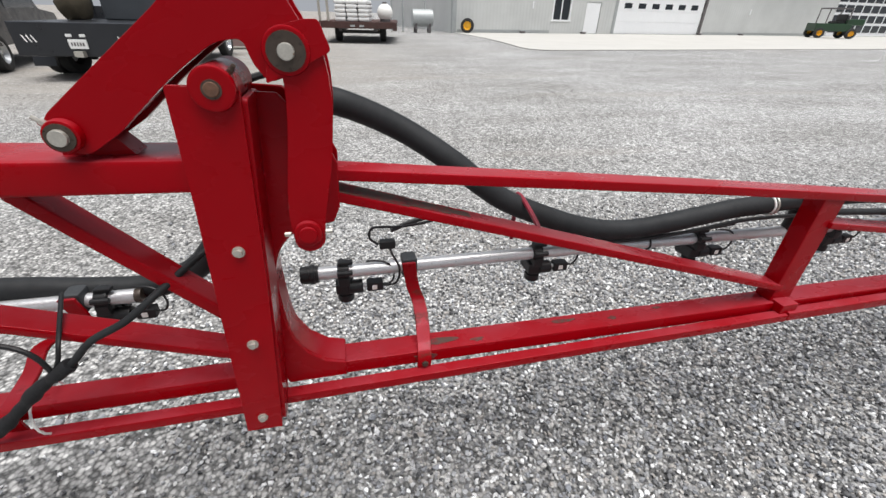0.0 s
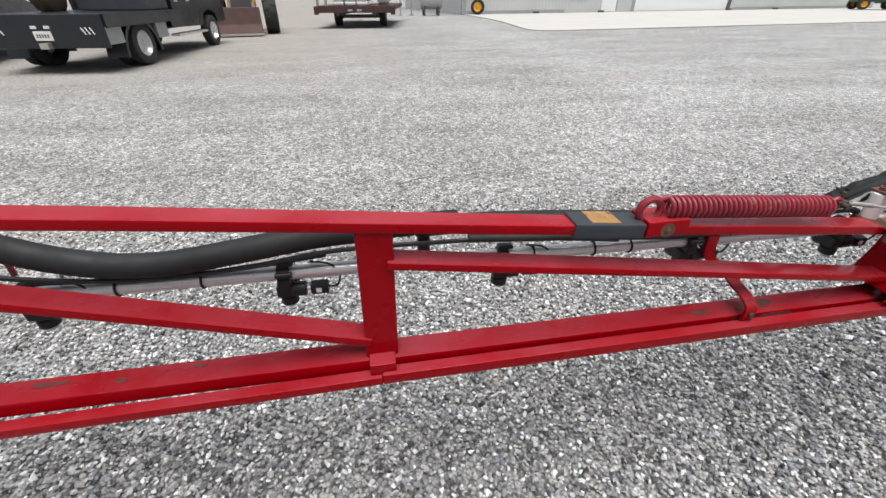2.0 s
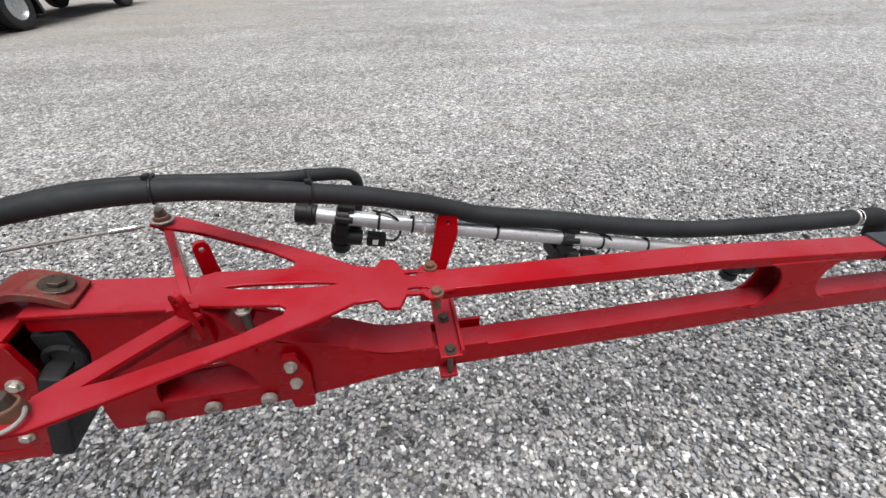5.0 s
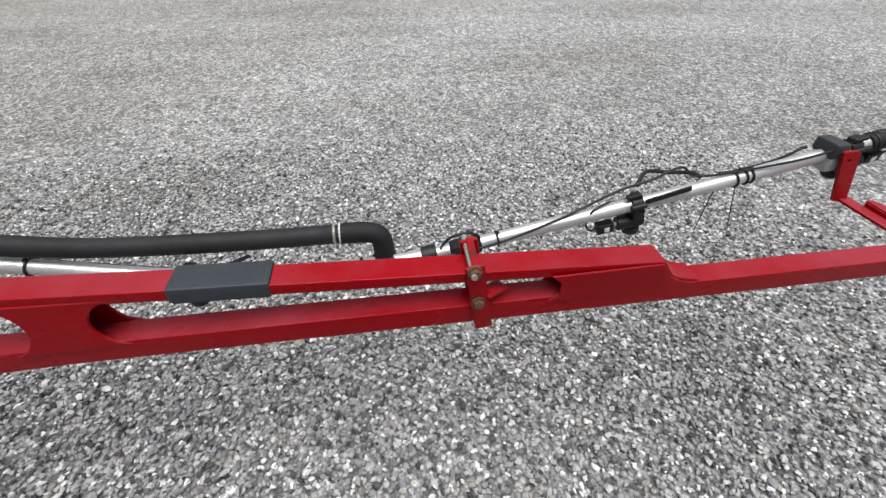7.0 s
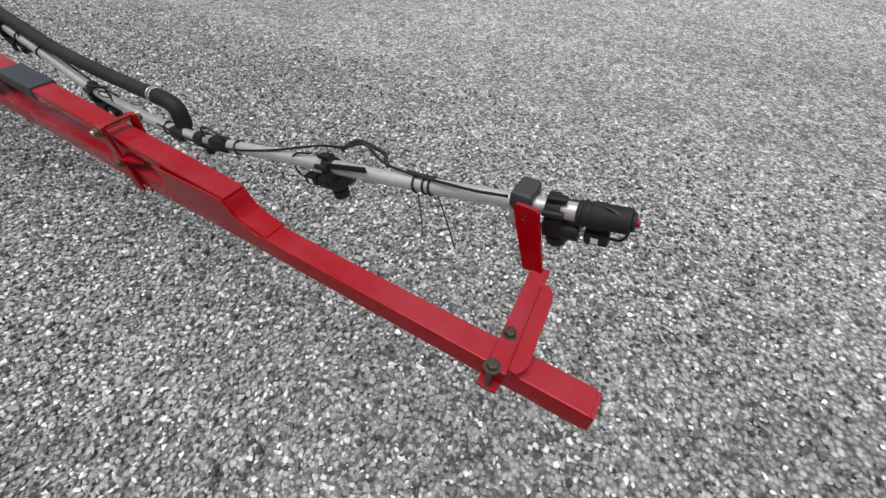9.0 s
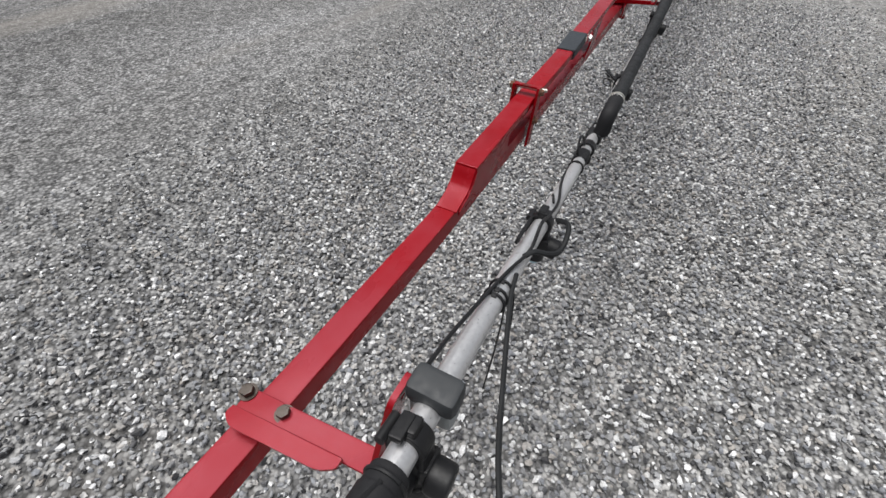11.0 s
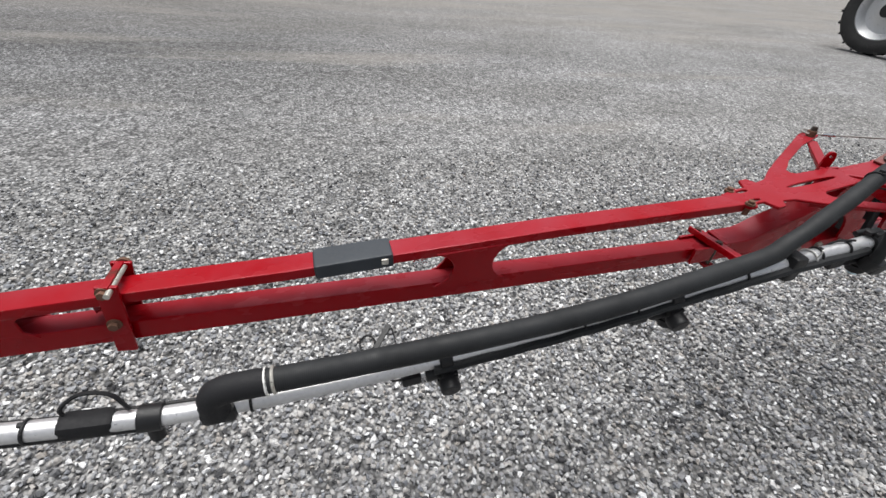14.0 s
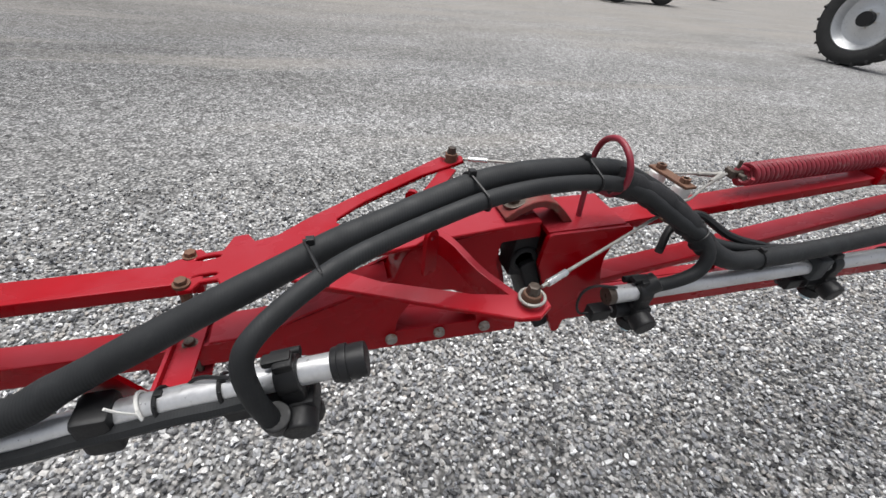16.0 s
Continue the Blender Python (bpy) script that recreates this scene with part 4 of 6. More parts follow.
def build_middle_section():
    s = thing("middle_boom_section", (1.4, 0.10, 0.61), "long red painted steel truss boom section with worn chipped paint", "boom")
    part("top_chord", chord(lambda x: (0.099, top_z(x)), [0.165, 1.0, 1.78, 2.77], 0.053, 0.022), RED, s)
    part("bottom_chord", bar((0.10, 0.103, low_z(0.10) - 0.018), (2.84, 0.102, low_z(2.84) - 0.018), 0.062, 0.036, 0.004), RED, s)
    part("front_rail", bar((0.0, 0.051, 0.612), (1.40, 0.051, 0.623), 0.028, 0.023, 0.003), RED, s)
    part("front_rail", bar((1.40, 0.051, 0.626), (2.80, 0.050, 0.624), 0.029, 0.029, 0.004), RED, s)
    part("diagonal", bar((0.17, 0.104, 1.072), (1.385, 0.103, 0.699), 0.054, 0.020, 0.004), RED, s)
    part("middle_chord", bar((1.43, 0.097, 0.897), (2.76, 0.099, 0.695), 0.054, 0.018, 0.004), RED, s)
    part("brace_post", bar((1.404, 0.106, 0.648), (1.412, 0.104, 0.978), 0.050, 0.070, 0.004, up=(1, 0, 0)), RED, s)
    part("tie_gusset", boxes((1.375, 1.432, 0.046, 0.088, 0.630, 0.664), bevel=0.004), RED, s)
    # dried mud on the upper faces of the tubes
    d0, d1 = Vector((0.17, 0.104, 1.072 + 0.0108)), Vector((1.385, 0.103, 0.699 + 0.0108))
    for k, (a, b) in enumerate(((0.01, 0.13), (0.125, 0.20), (0.19, 0.235))):
        part("mud_film", bar(d0.lerp(d1, a), d0.lerp(d1, b), 0.049 - 0.013 * k, 0.0016, 0.0004), GRIME, s, "dark film of dried mud")
    spots = [(0.40, 0.100, 0.05, 0.014), (0.49, 0.088, 0.022, 0.008), (0.73, 0.112, 0.040, 0.009), (0.87, 0.100, 0.016, 0.008), (1.02, 0.116, 0.018, 0.006), (2.36, 0.102, 0.070, 0.022), (2.20, 0.096, 0.03, 0.010)]
    for k, (x, y, rx, ry) in enumerate(spots):
        part("mud_film", plate(blob(x, y, rx, ry, k), [], lambda a, b: Vector((a, b, low_z(a) - 0.0002)), (0, 0, 0.0012), 0), GRIME, s, "dark film of dried mud")
    for k, (x, z, rx, rz) in enumerate([(0.36, 0.648, 0.035, 0.012), (2.31, 0.630, 0.045, 0.013), (2.40, 0.632, 0.07, 0.009)]):
        part("mud_film", plate(blob(x, z, rx, rz, k + 9), [], upright(0.0710), (0, 0.0012, 0), 0), GRIME, s, "dark film of dried mud")
    # hinge post: a channel with its web to the front
    web = fillet([(0.000, 1.268), (0.090, 1.262), (0.069, 0.95), (0.034, 0.588), (-0.034, 0.590), (-0.006, 1.10)], 0.004)
    post = part("hinge_post", plate(web, [], upright(-0.008), (0, 0.010, 0), 0.002), RED, s)
    part("flange", plate(fillet([(0.0, 1.25), (0.088, 1.25), (0.066, 0.60), (0.0, 0.60)], 0.01), [], lambda d, z: Vector((0.034 + (z - 0.588) * 0.0815, d, z)), (0.008, 0, -0.001), 0.002), RED, post)
    part("flange", plate(fillet([(0.0, 1.25), (0.080, 1.25), (0.080, 0.62), (0.0, 0.62)], 0.01), [], lambda d, z: Vector((np.interp(z, [0.59, 1.10, 1.268], [-0.034, -0.006, 0.0]), d, z)), (0.008, 0, 0), 0.002), RED, post)
    for p in ((0.038, -0.008, 1.017), (0.021, -0.008, 0.823), (0.002, -0.008, 0.626)):
        part("bolt", bolt(p, (0, -1, 0), 0.0072, 0.006), ZINC, post, "zinc plated bolt head")
    boss = part("pivot_boss", rod((0.060, -0.022, 1.264), (0.060, 0.10, 1.264), 0.0295, 28, 0.005), RED, s)
    part("grease_ring", rod((0.060, -0.0235, 1.264), (0.060, -0.022, 1.264), 0.0125, 22), GREASE, boss)
    part("pin", rod((0.060, -0.026, 1.264), (0.060, 0.11, 1.264), 0.0098, 20, 0.002), RUST, boss, "bare steel pivot pin")
    part("grease_fitting", rod((0.086, -0.012, 1.286), (0.091, -0.015, 1.292), 0.0030, 8, bm=rod((0.082, -0.010, 1.282), (0.087, -0.013, 1.287), 0.0045, 6)), GREASE, boss)
    # paired side plates with the rounded throat
    throat = [(0.030, 1.252), (0.125, 1.245), (0.190, 1.165), (0.204, 1.130), (0.200, 1.050), (0.187, 1.022)]
    throat += [(0.150 - 0.085 * math.sin(t), 0.905 + 0.105 * math.cos(t) * 1.05) for t in (math.pi * k / 10 for k in range(1, 6))]
    throat += [(0.067, 0.82), (0.076, 0.76), (0.100, 0.715), (0.135, 0.685), (0.175, 0.672), (0.175, 0.634), (0.05, 0.634), (0.03, 0.70)]
    for y in (0.066, 0.138):
        part("hinge_plate", plate([Vector(p) for p in throat], [], upright(y), (0, 0.008, 0), 0.002), RED, s)
    lip = [(0.187, 1.022)] + throat[6:11] + [(0.067, 0.82), (0.076, 0.76), (0.100, 0.715), (0.135, 0.685), (0.175, 0.672)]
    part("throat_flange", sweep_flat(lip, 0.071, 0.141, 0.006), RED, s)
    pipe_bracket(s, (0.352, 0.070, 0.640), (0.346, 0.236, 0.801))
    pipe_bracket(s, (2.302, 0.066, 0.660), (2.275, 0.232, 0.779))
    part("hose_hoop", sweep([(0.627, 0.104, 0.930), (0.629, 0.150, 0.946), (0.632, 0.220, 0.960), (0.634, 0.268, 0.962), (0.637, 0.287, 0.945), (0.638, 0.290, 0.890), (0.638, 0.290, 0.822)], 0.0058, 8), DULLRED, s, "thin red rod hoop over the hose")
    # outer hinge head
    head = fillet([(2.715, 0.872), (2.884, 0.866), (2.888, 0.800), (2.810, 0.608), (2.796, 0.606), (2.792, 0.640), (2.690, 0.652), (2.735, 0.735), (2.752, 0.800), (2.735, 0.850), (2.700, 0.855)], [0.005, 0.012, 0.006, 0.006, 0.006, 0.004, 0.004, 0.05, 0.05, 0.03, 0.004])
    hh = part("hinge_head", plate(head, [], upright(0.036), (0, 0.010, 0), 0.002), RED, s)
    part("side_plate", plate(head, [], upright(0.150), (0, 0.010, 0), 0.002), RED, hh)
    part("cover_plate", bar((2.722, 0.098, 0.870), (2.882, 0.098, 0.864), 0.110, 0.010, 0.002), RED, hh)
    part("throat_flange", sweep_flat([(2.700, 0.852), (2.735, 0.842), (2.750, 0.800), (2.735, 0.740), (2.70, 0.672)], 0.046, 0.150), RED, hh)
    for p in ((2.808, 0.036, 0.672), (2.858, 0.036, 0.790)):
        part("bolt", bolt(p, (0, -1, 0), 0.008, 0.006), ZINC, hh, "zinc plated bolt head")
    part("bumper_pad", bar((2.898, 0.088, 0.790), (2.822, 0.088, 0.604), 0.106, 0.034, 0.008, up=(1, 0, 0)), RUBBER, hh, "black rubber bumper strip")
    lug = sweep_flat([(2.824, 0.862), (2.846, 0.886), (2.870, 0.906), (2.900, 0.912), (2.932, 0.900), (2.956, 0.882)], 0.076, 0.130, 0.014)
    lug_ob = part("lift_lug", lug, RUSTRED, hh, "rusty bent steel lug")
    part("washer", rod((2.933, 0.104, 0.900), (2.936, 0.104, 0.908), 0.021, 24, 0.002, bm=rod((2.936, 0.104, 0.907), (2.939, 0.104, 0.915), 0.012, 6, 0.002)), GREASE, lug_ob)
    hoop = [(2.800, 0.112, 0.868), (2.803, 0.109, 0.93), (2.806, 0.107, 0.985), (2.806, 0.121, 1.022), (2.806, 0.156, 1.037), (2.806, 0.191, 1.020), (2.804, 0.200, 0.985), (2.803, 0.178, 0.953), (2.803, 0.140, 0.942)]
    part("hose_hoop", sweep(hoop, 0.0052, 10), DULLRED, s, "red rod hoop over the hoses")
    # anchor of the spring
    anchor = part("spring_anchor", boxes((1.958, 2.055, 0.066, 0.134, 0.906, 0.944), bevel=0.006), RED, s)
    part("wear_plate", rod((2.005, 0.068, 0.922), (2.005, 0.0655, 0.922), 0.016, 20, bm=bolt((2.005, 0.067, 0.922), (0, -1, 0), 0.006, 0.004)), RUST, anchor)
    part("eye", ring((1.972, 0.094, 0.958), (0, 1, 0), 0.024, 0.008), SPRING, anchor)


def sweep_flat(pts, y0, y1, thick=0.008):
    """A flat bar bent along a line of x and z, from y0 to y1."""
    pts = [p.xz for p in smooth_path([(x, 0, z) for x, z in pts], 5)]
    bm = bmesh.new()
    rows = []
    for i, p in enumerate(pts):
        d = (pts[min(i + 1, len(pts) - 1)] - pts[max(i - 1, 0)]).normalized()
        n = Vector((-d.y, d.x)) * thick / 2
        rows.append([bm.verts.new((q.x, y, q.y)) for q, y in ((p + n, y0), (p + n, y1), (p - n, y1), (p - n, y0))])
    for a, b in zip(rows, rows[1:]):
        for k in range(4):
            bm.faces.new((a[k], a[(k + 1) % 4], b[(k + 1) % 4], b[k]))
    bm.faces.new(rows[0][::-1])
    bm.faces.new(rows[-1])
    bmesh.ops.recalc_face_normals(bm, faces=bm.faces)
    return soften(bm, 0.0015, 60, 1)


def curved_web(pts, high, thick):
    """An upright plate bent along a line, hanging down from it."""
    path = smooth_path(pts, 5)
    bm, rows = bmesh.new(), []
    for i, p in enumerate(path):
        d = path[min(i + 1, len(path) - 1)] - path[max(i - 1, 0)]
        n = Vector((-d.y, d.x, 0)).normalized() * thick / 2
        low = Vector((0, 0, -high))
        rows.append([bm.verts.new(q) for q in (p + n, p - n, p - n + low, p + n + low)])
    for a, b in zip(rows, rows[1:]):
        for k in range(4):
            bm.faces.new((a[k], a[(k + 1) % 4], b[(k + 1) % 4], b[k]))
    bm.faces.new(rows[0][::-1])
    bm.faces.new(rows[-1])
    bmesh.ops.recalc_face_normals(bm, faces=bm.faces)
    return soften(bm, 0.002, 60, 2)


def build_fold_linkage():
    s = thing("folding_linkage", (-0.15, 0.055, 1.165), "heavy red steel folding arm with greasy pivot pins", "arm")
    arm = fillet([(-0.150, 1.230), (-0.158, 1.200), (-0.120, 1.176), (-0.069, 1.208), (0.008, 1.275), (0.070, 1.318), (0.104, 1.322), (0.112, 1.292), (0.128, 1.268), (0.165, 1.280), (0.185, 1.330), (0.160, 1.375), (0.140, 1.455), (0.085, 1.455), (0.030, 1.370)], [0.02, 0.02, 0.02, 0.01, 0.05, 0.02, 0.01, 0.01, 0.01, 0.01, 0.02, 0.03, 0.03, 0.03, 0.03])
    for y in (0.000, 0.088):
        part("side_plate", plate(arm, [], upright(y), (0, 0.012, 0), 0.002), RED, s)
    part("arm_box", plate(fillet([(-0.145, 1.215), (-0.110, 1.192), (-0.060, 1.224), (0.010, 1.286), (0.070, 1.328), (0.120, 1.335), (0.130, 1.445), (0.092, 1.445), (0.032, 1.360)], 0.01), [], upright(0.012), (0, 0.076, 0), 0.002), RED, s)
    for c, r in (((-0.133, 1.207), 0.0220), ((0.157, 1.308), 0.031)):
        boss = part("pivot_boss", rod((c[0], -0.012, c[1]), (c[0], 0.118, c[1]), r, 28, 0.004), RED, s)
        part("grease_ring", rod((c[0], -0.0140, c[1]), (c[0], -0.0120, c[1]), r * 0.80, 24), GREASE, boss)
        part("pin", rod((c[0], -0.020, c[1]), (c[0], 0.125, c[1]), 0.0110, 20, 0.002), ZINC, boss, "bare steel pivot pin")
    part("grease_fitting", rod((-0.150, -0.006, 1.226), (-0.157, -0.008, 1.233), 0.0030, 8, bm=rod((-0.146, -0.005, 1.222), (-0.151, -0.007, 1.227), 0.0048, 6)), ZINC, s)
    part("foot_lug", plate(fillet([(-0.165, 1.166), (-0.150, 1.222), (-0.115, 1.222), (-0.085, 1.186), (-0.070, 1.166)], [0.002, 0.012, 0.012, 0.02, 0.002]), [], upright(0.030), (0, 0.040, 0), 0.002), RED, s)
    part("clevis_block", plate(fillet([(0.125, 1.268), (0.163, 1.284), (0.214, 1.308), (0.201, 1.346), (0.178, 1.345), (0.136, 1.332)], 0.006), [], upright(-0.009), (0, 0.008, 0), 0.002), RED, s)
    k = thing("folding_link", (0.145, 0.06, 1.00), "curved red steel link plates pinned below the folding arm", "link")
    shape = [(0.140, 1.330), (0.196, 1.330), (0.207, 1.285), (0.208, 1.23), (0.198, 1.15), (0.186, 1.10), (0.176, 1.05), (0.172, 1.012), (0.148, 1.000), (0.126, 1.012), (0.122, 1.065), (0.126, 1.104), (0.142, 1.205), (0.148, 1.27)]
    for y in (0.000, 0.104):
        part("link_plate", plate(fillet(shape, 0.03), [], upright(y + 0.012 if y else -0.002), (0, 0.012, 0), 0.002), RED, k)
    boss = part("pivot_boss", rod((0.148, -0.010, 1.038), (0.148, 0.13, 1.038), 0.0225, 24, 0.004), RED, k)
    part("pin", rod((0.148, -0.014, 1.038), (0.148, 0.135, 1.038), 0.0145, 18, 0.002), RED, boss)
    for x in (0.117, 0.181):
        part("pin_bolt", rod((x - 0.005, -0.006, 1.040), (x + 0.005, -0.006, 1.040), 0.0042, 6), ZINC, boss)


def xplate_z(x, y=0.107):
    """The upper face of the cross plate, which rises towards the hinge and leans to one side."""
    return 0.822 + (3.46 - x) * 0.125 - (y - 0.107) * 0.055


def OUT_TOP(x):
    """The outer section's top chord: its middle in y, and its upper face."""
    return np.interp(x, [3.45, 4.0, 4.6, 4.9, 5.25], [0.110, 0.108, 0.097, 0.088, 0.080]), np.interp(x, [3.45, 4.0, 4.6, 4.9, 5.25], [0.820, 0.799, 0.756, 0.7405, 0.718])


def OUT_BOT(x):
    """The same for the bottom chord."""
    return np.interp(x, [3.3, 3.5, 4.2, 4.9, 5.4, 6.03], [0.103, 0.100, 0.097, 0.082, 0.074, 0.055]), np.interp(x, [3.3, 3.5, 4.2, 4.9, 5.4, 6.03], [0.678, 0.674, 0.672, 0.662, 0.653, 0.655])


def chord(line, xs, wide, high):
    """A bent rectangular tube along a line, as one mesh."""
    bm, rows = bmesh.new(), []
    for x in xs:
        y, z = line(x)
        rows.append([bm.verts.new((x, y + a * wide / 2, z + b)) for a, b in ((-1, -high), (1, -high), (1, 0), (-1, 0))])
    for p, q in zip(rows, rows[1:]):
        for k in range(4):
            bm.faces.new((p[k], p[(k + 1) % 4], q[(k + 1) % 4], q[k]))
    bm.faces.new(rows[0])
    bm.faces.new(rows[-1][::-1])
    bmesh.ops.recalc_face_normals(bm, faces=bm.faces)
    return soften(bm, 0.004)


def build_outer_section():
    s = thing("outer_boom_section", (4.6, 0.09, 0.60), "red painted steel breakaway boom tip with twin tapering tubes", "boom")
    part("top_chord", chord(OUT_TOP, [3.44, 4.0, 4.6, 4.9, 5.262], 0.054, 0.024), RED, s)
    part("bottom_chord", chord(OUT_BOT, [3.30, 3.5, 4.2, 4.9, 5.4, 6.026], 0.050, 0.048), RED, s)
    # webs between the chords, with rounded ends
    up, low = (lambda x: OUT_TOP(x)[1] - 0.024), (lambda x: OUT_BOT(x)[1])
    for side in (-1, 1):
        web = []
        for k in range(9):
            t = k / 8
            web.append((4.120 + 0.042 * math.sin(math.pi * t) ** 0.6, low(4.12) - 0.008 + t * (up(4.12) - low(4.12) + 0.016)))
        for k in range(9):
            t = 1 - k / 8
            web.append((4.300 - 0.045 * math.sin(math.pi * t) ** 0.6, low(4.28) - 0.008 + t * (up(4.28) - low(4.28) + 0.016)))
        place = lambda a, b, q=side: Vector((a, np.interp(b, [low(4.2), up(4.2)], [OUT_BOT(4.2)[0], OUT_TOP(4.2)[0]]) + q * 0.0265 - 0.003, b))
        part("web_plate", plate([Vector(p) for p in web], [], place, (0, 0.006, 0), 0.0015), RED, s)
        end = [(5.035, low(5.05) - 0.008), (5.056, low(5.05) + 0.010), (5.056, up(5.05) - 0.010), (5.035, up(5.05) + 0.010), (5.256, 0.714), (5.266, 0.700), (5.279, 0.681), (5.302, 0.665), (5.345, 0.651), (5.345, 0.640)]
        part("web_plate", plate([Vector(p) for p in end], [], upright(0.0785 + side * 0.0262 - 0.0025), (0, 0.005, 0), 0.001), RED, s)
    part("end_ramp", sweep_flat([(5.254, 0.717), (5.266, 0.703), (5.280, 0.684), (5.302, 0.668), (5.355, 0.653)], 0.0530, 0.1040, 0.006), RED, s)
    part("tip_cap", boxes((6.024, 6.032, 0.032, 0.078, 0.610, 0.652), bevel=0.002), RED, s)
    # hinge arm: paired plates with an arched opening over the lower tube
    c = 0.112
    flare = fillet([(2.890, 0.600), (3.20, 0.606), (3.42, 0.640), (3.56, 0.634), (3.56, 0.682), (3.44, 0.686), (3.371, 0.692), (3.306, 0.722), (3.236, 0.748), (3.150, 0.790), (3.125, 0.845), (3.00, 0.868), (2.895, 0.880), (2.890, 0.853), (2.940, 0.846), (2.942, 0.800), (2.916, 0.735), (2.895, 0.660)], [0.004, 0.03, 0.03, 0, 0, 0.03, 0.04, 0.03, 0.01, 0.01, 0.02, 0.02, 0.01, 0.004, 0.006, 0.01, 0.02, 0.02])
    arch = [Vector((3.065 + 0.082 * math.cos(t), 0.655 + 0.095 * math.sin(t))) for t in (math.pi * k / 12 for k in range(13))]
    deep = [Vector((p.x + 0.024, p.y)) if p.x < 2.945 and 0.72 < p.y < 0.848 else Vector((p.x, max(p.y, 0.613))) for p in flare]
    for y, shape in ((c - 0.040, flare), (c + 0.022, deep)):
        part("hinge_plate", plate(shape, [arch], upright(y), (0, 0.007, 0), 0.002), RED, s)
    part("cover_plate", sweep_flat([(2.893, 0.882), (3.00, 0.871), (3.115, 0.850), (3.148, 0.790), (3.165, 0.748)], c - 0.045, c + 0.030, 0.008), RED, s)
    part("arm_tube", bar((2.900, c - 0.006, 0.630), (3.32, c - 0.006, 0.640), 0.066, 0.038, 0.004), RED, s)
    part("flare_cover", sweep_flat([(3.16, 0.778), (3.236, 0.750), (3.306, 0.725), (3.371, 0.694), (3.46, 0.688)], c - 0.040, c + 0.028, 0.006), RED, s)
    for x in (2.965, 3.06, 3.155):
        for y, d in ((c - 0.040, -1), (c + 0.028, 1)):
            part("plug", rod((x, y, 0.635 + d * 0.007), (x, y + d * 0.013, 0.633 + d * 0.007), 0.0128 - d * 0.0012, 14, 0.004), PLUG, s, "dull grey round plug")
    tube = part("pivot_bushing", boxes((2.878, 2.928, 0.074, 0.128, 0.752, 0.842), bevel=0.006), RUBBER, s, "black rubber pivot block")
    for y, d in ((0.071, -1), (0.130, 1)):
        part("bushing", ring((2.904, y, 0.794), (0, 1, 0), 0.0225, 0.0055), RUBBER, tube)
        part("bore", rod((2.904, y - d * 0.006, 0.794), (2.904, y - d * 0.002, 0.794), 0.020, 20), TYRE, tube)
    # cross-shaped plate with its two slim arms
    m = 0.107
    half = [(3.500, 0.026), (3.478, 0.030), (3.470, 0.047), (3.452, 0.047), (3.443, 0.034), (3.418, 0.034), (3.405, 0.066), (3.382, 0.066), (3.370, 0.044), (3.335, 0.050), (3.285, 0.084), (3.20, 0.130), (3.012, 0.228), (2.985, 0.232), (2.964, 0.218), (2.964, 0.198), (2.985, 0.190), (3.065, 0.166), (3.185, 0.106), (3.236, 0.068), (3.238, 0.055), (3.228, 0.047), (3.120, 0.042), (3.100, 0.030)]
    outline = [(x + (0.004 if x < 3.02 else 0), m + y) for x, y in half] + [(x, m - y) for x, y in reversed(half)]
    slots = [[Vector((3.438 + 0.020 * math.cos(t), m + q * 0.021 + 0.005 * math.sin(t))) for t in (2 * math.pi * k / 10 for k in range(10))] for q in (-1, 1)]
    slots += [[Vector((3.225 + 0.085 * math.cos(t), m + 0.007 * math.sin(t))) for t in (2 * math.pi * k / 14 for k in range(14))]]
    cross = part("cross_plate", plate([Vector(p) for p in outline], slots, lambda a, b: Vector((a, b, xplate_z(a, b) - 0.008)), (0, 0, 0.008), 0.0015), RED, s, "cross-shaped red plate with two long arms")
    for q, yp, xp in ((-1, -0.098, 2.992), (1, 0.310, 2.993)):
        top = xplate_z(xp, yp)
        if q < 0:
            a, b = Vector((xp + 0.006, yp + 0.016, top - 0.012)), Vector((3.112, m - 0.044, xplate_z(3.112, m - 0.044) - 0.012))
            part("arm_brace", bar(a, b, 0.030, 0.008, 0.002, bm=bar(a + Vector((-0.004, 0.010, -0.014)), b + Vector((-0.008, 0.008, -0.016)), 0.007, 0.030, 0.002)), RED, cross)
        else:
            part("arm_brace", curved_web([(2.998, 0.300, top - 0.006), (3.034, 0.222, top - 0.008), (3.064, 0.158, 0.874), (3.088, 0.104, 0.864), (3.100, 0.066, 0.850)], 0.040, 0.014), RED, cross)
        part("arm_rib", bar((xp + 0.020, yp + q * 0.002, top - 0.012), (3.30, m + q * 0.066, xplate_z(3.30, m + q * 0.066) - 0.012), 0.007, 0.016, 0.002), RED, cross)
        pin = part("cable_pin", rod((xp, yp, top - 0.012), (xp, yp, top + 0.017), 0.0132, 18, 0.003), RUST, cross, "rusty cable pin")
        part("pin_nut", rod((xp, yp, top + 0.014), (xp, yp, top + 0.030), 0.0112, 6, 0.002, r1=0.0088), GREASE, pin)
        part("bolt", bolt((3.466, m + q * 0.034, xplate_z(3.466)), (0, 0, 1), 0.009, 0.007), RUST, cross)
        part("bolt_shank", rod((3.466, m + q * 0.034, 0.790), (3.466, m + q * 0.034, 0.814), 0.008, 6), RUST, cross)
        # an upright tab with a hole where the brace meets the arm's end
        w = Vector((0.86, q * 0.50, 0.0))
        foot = Vector((3.104, m + q * 0.062, 0.0))
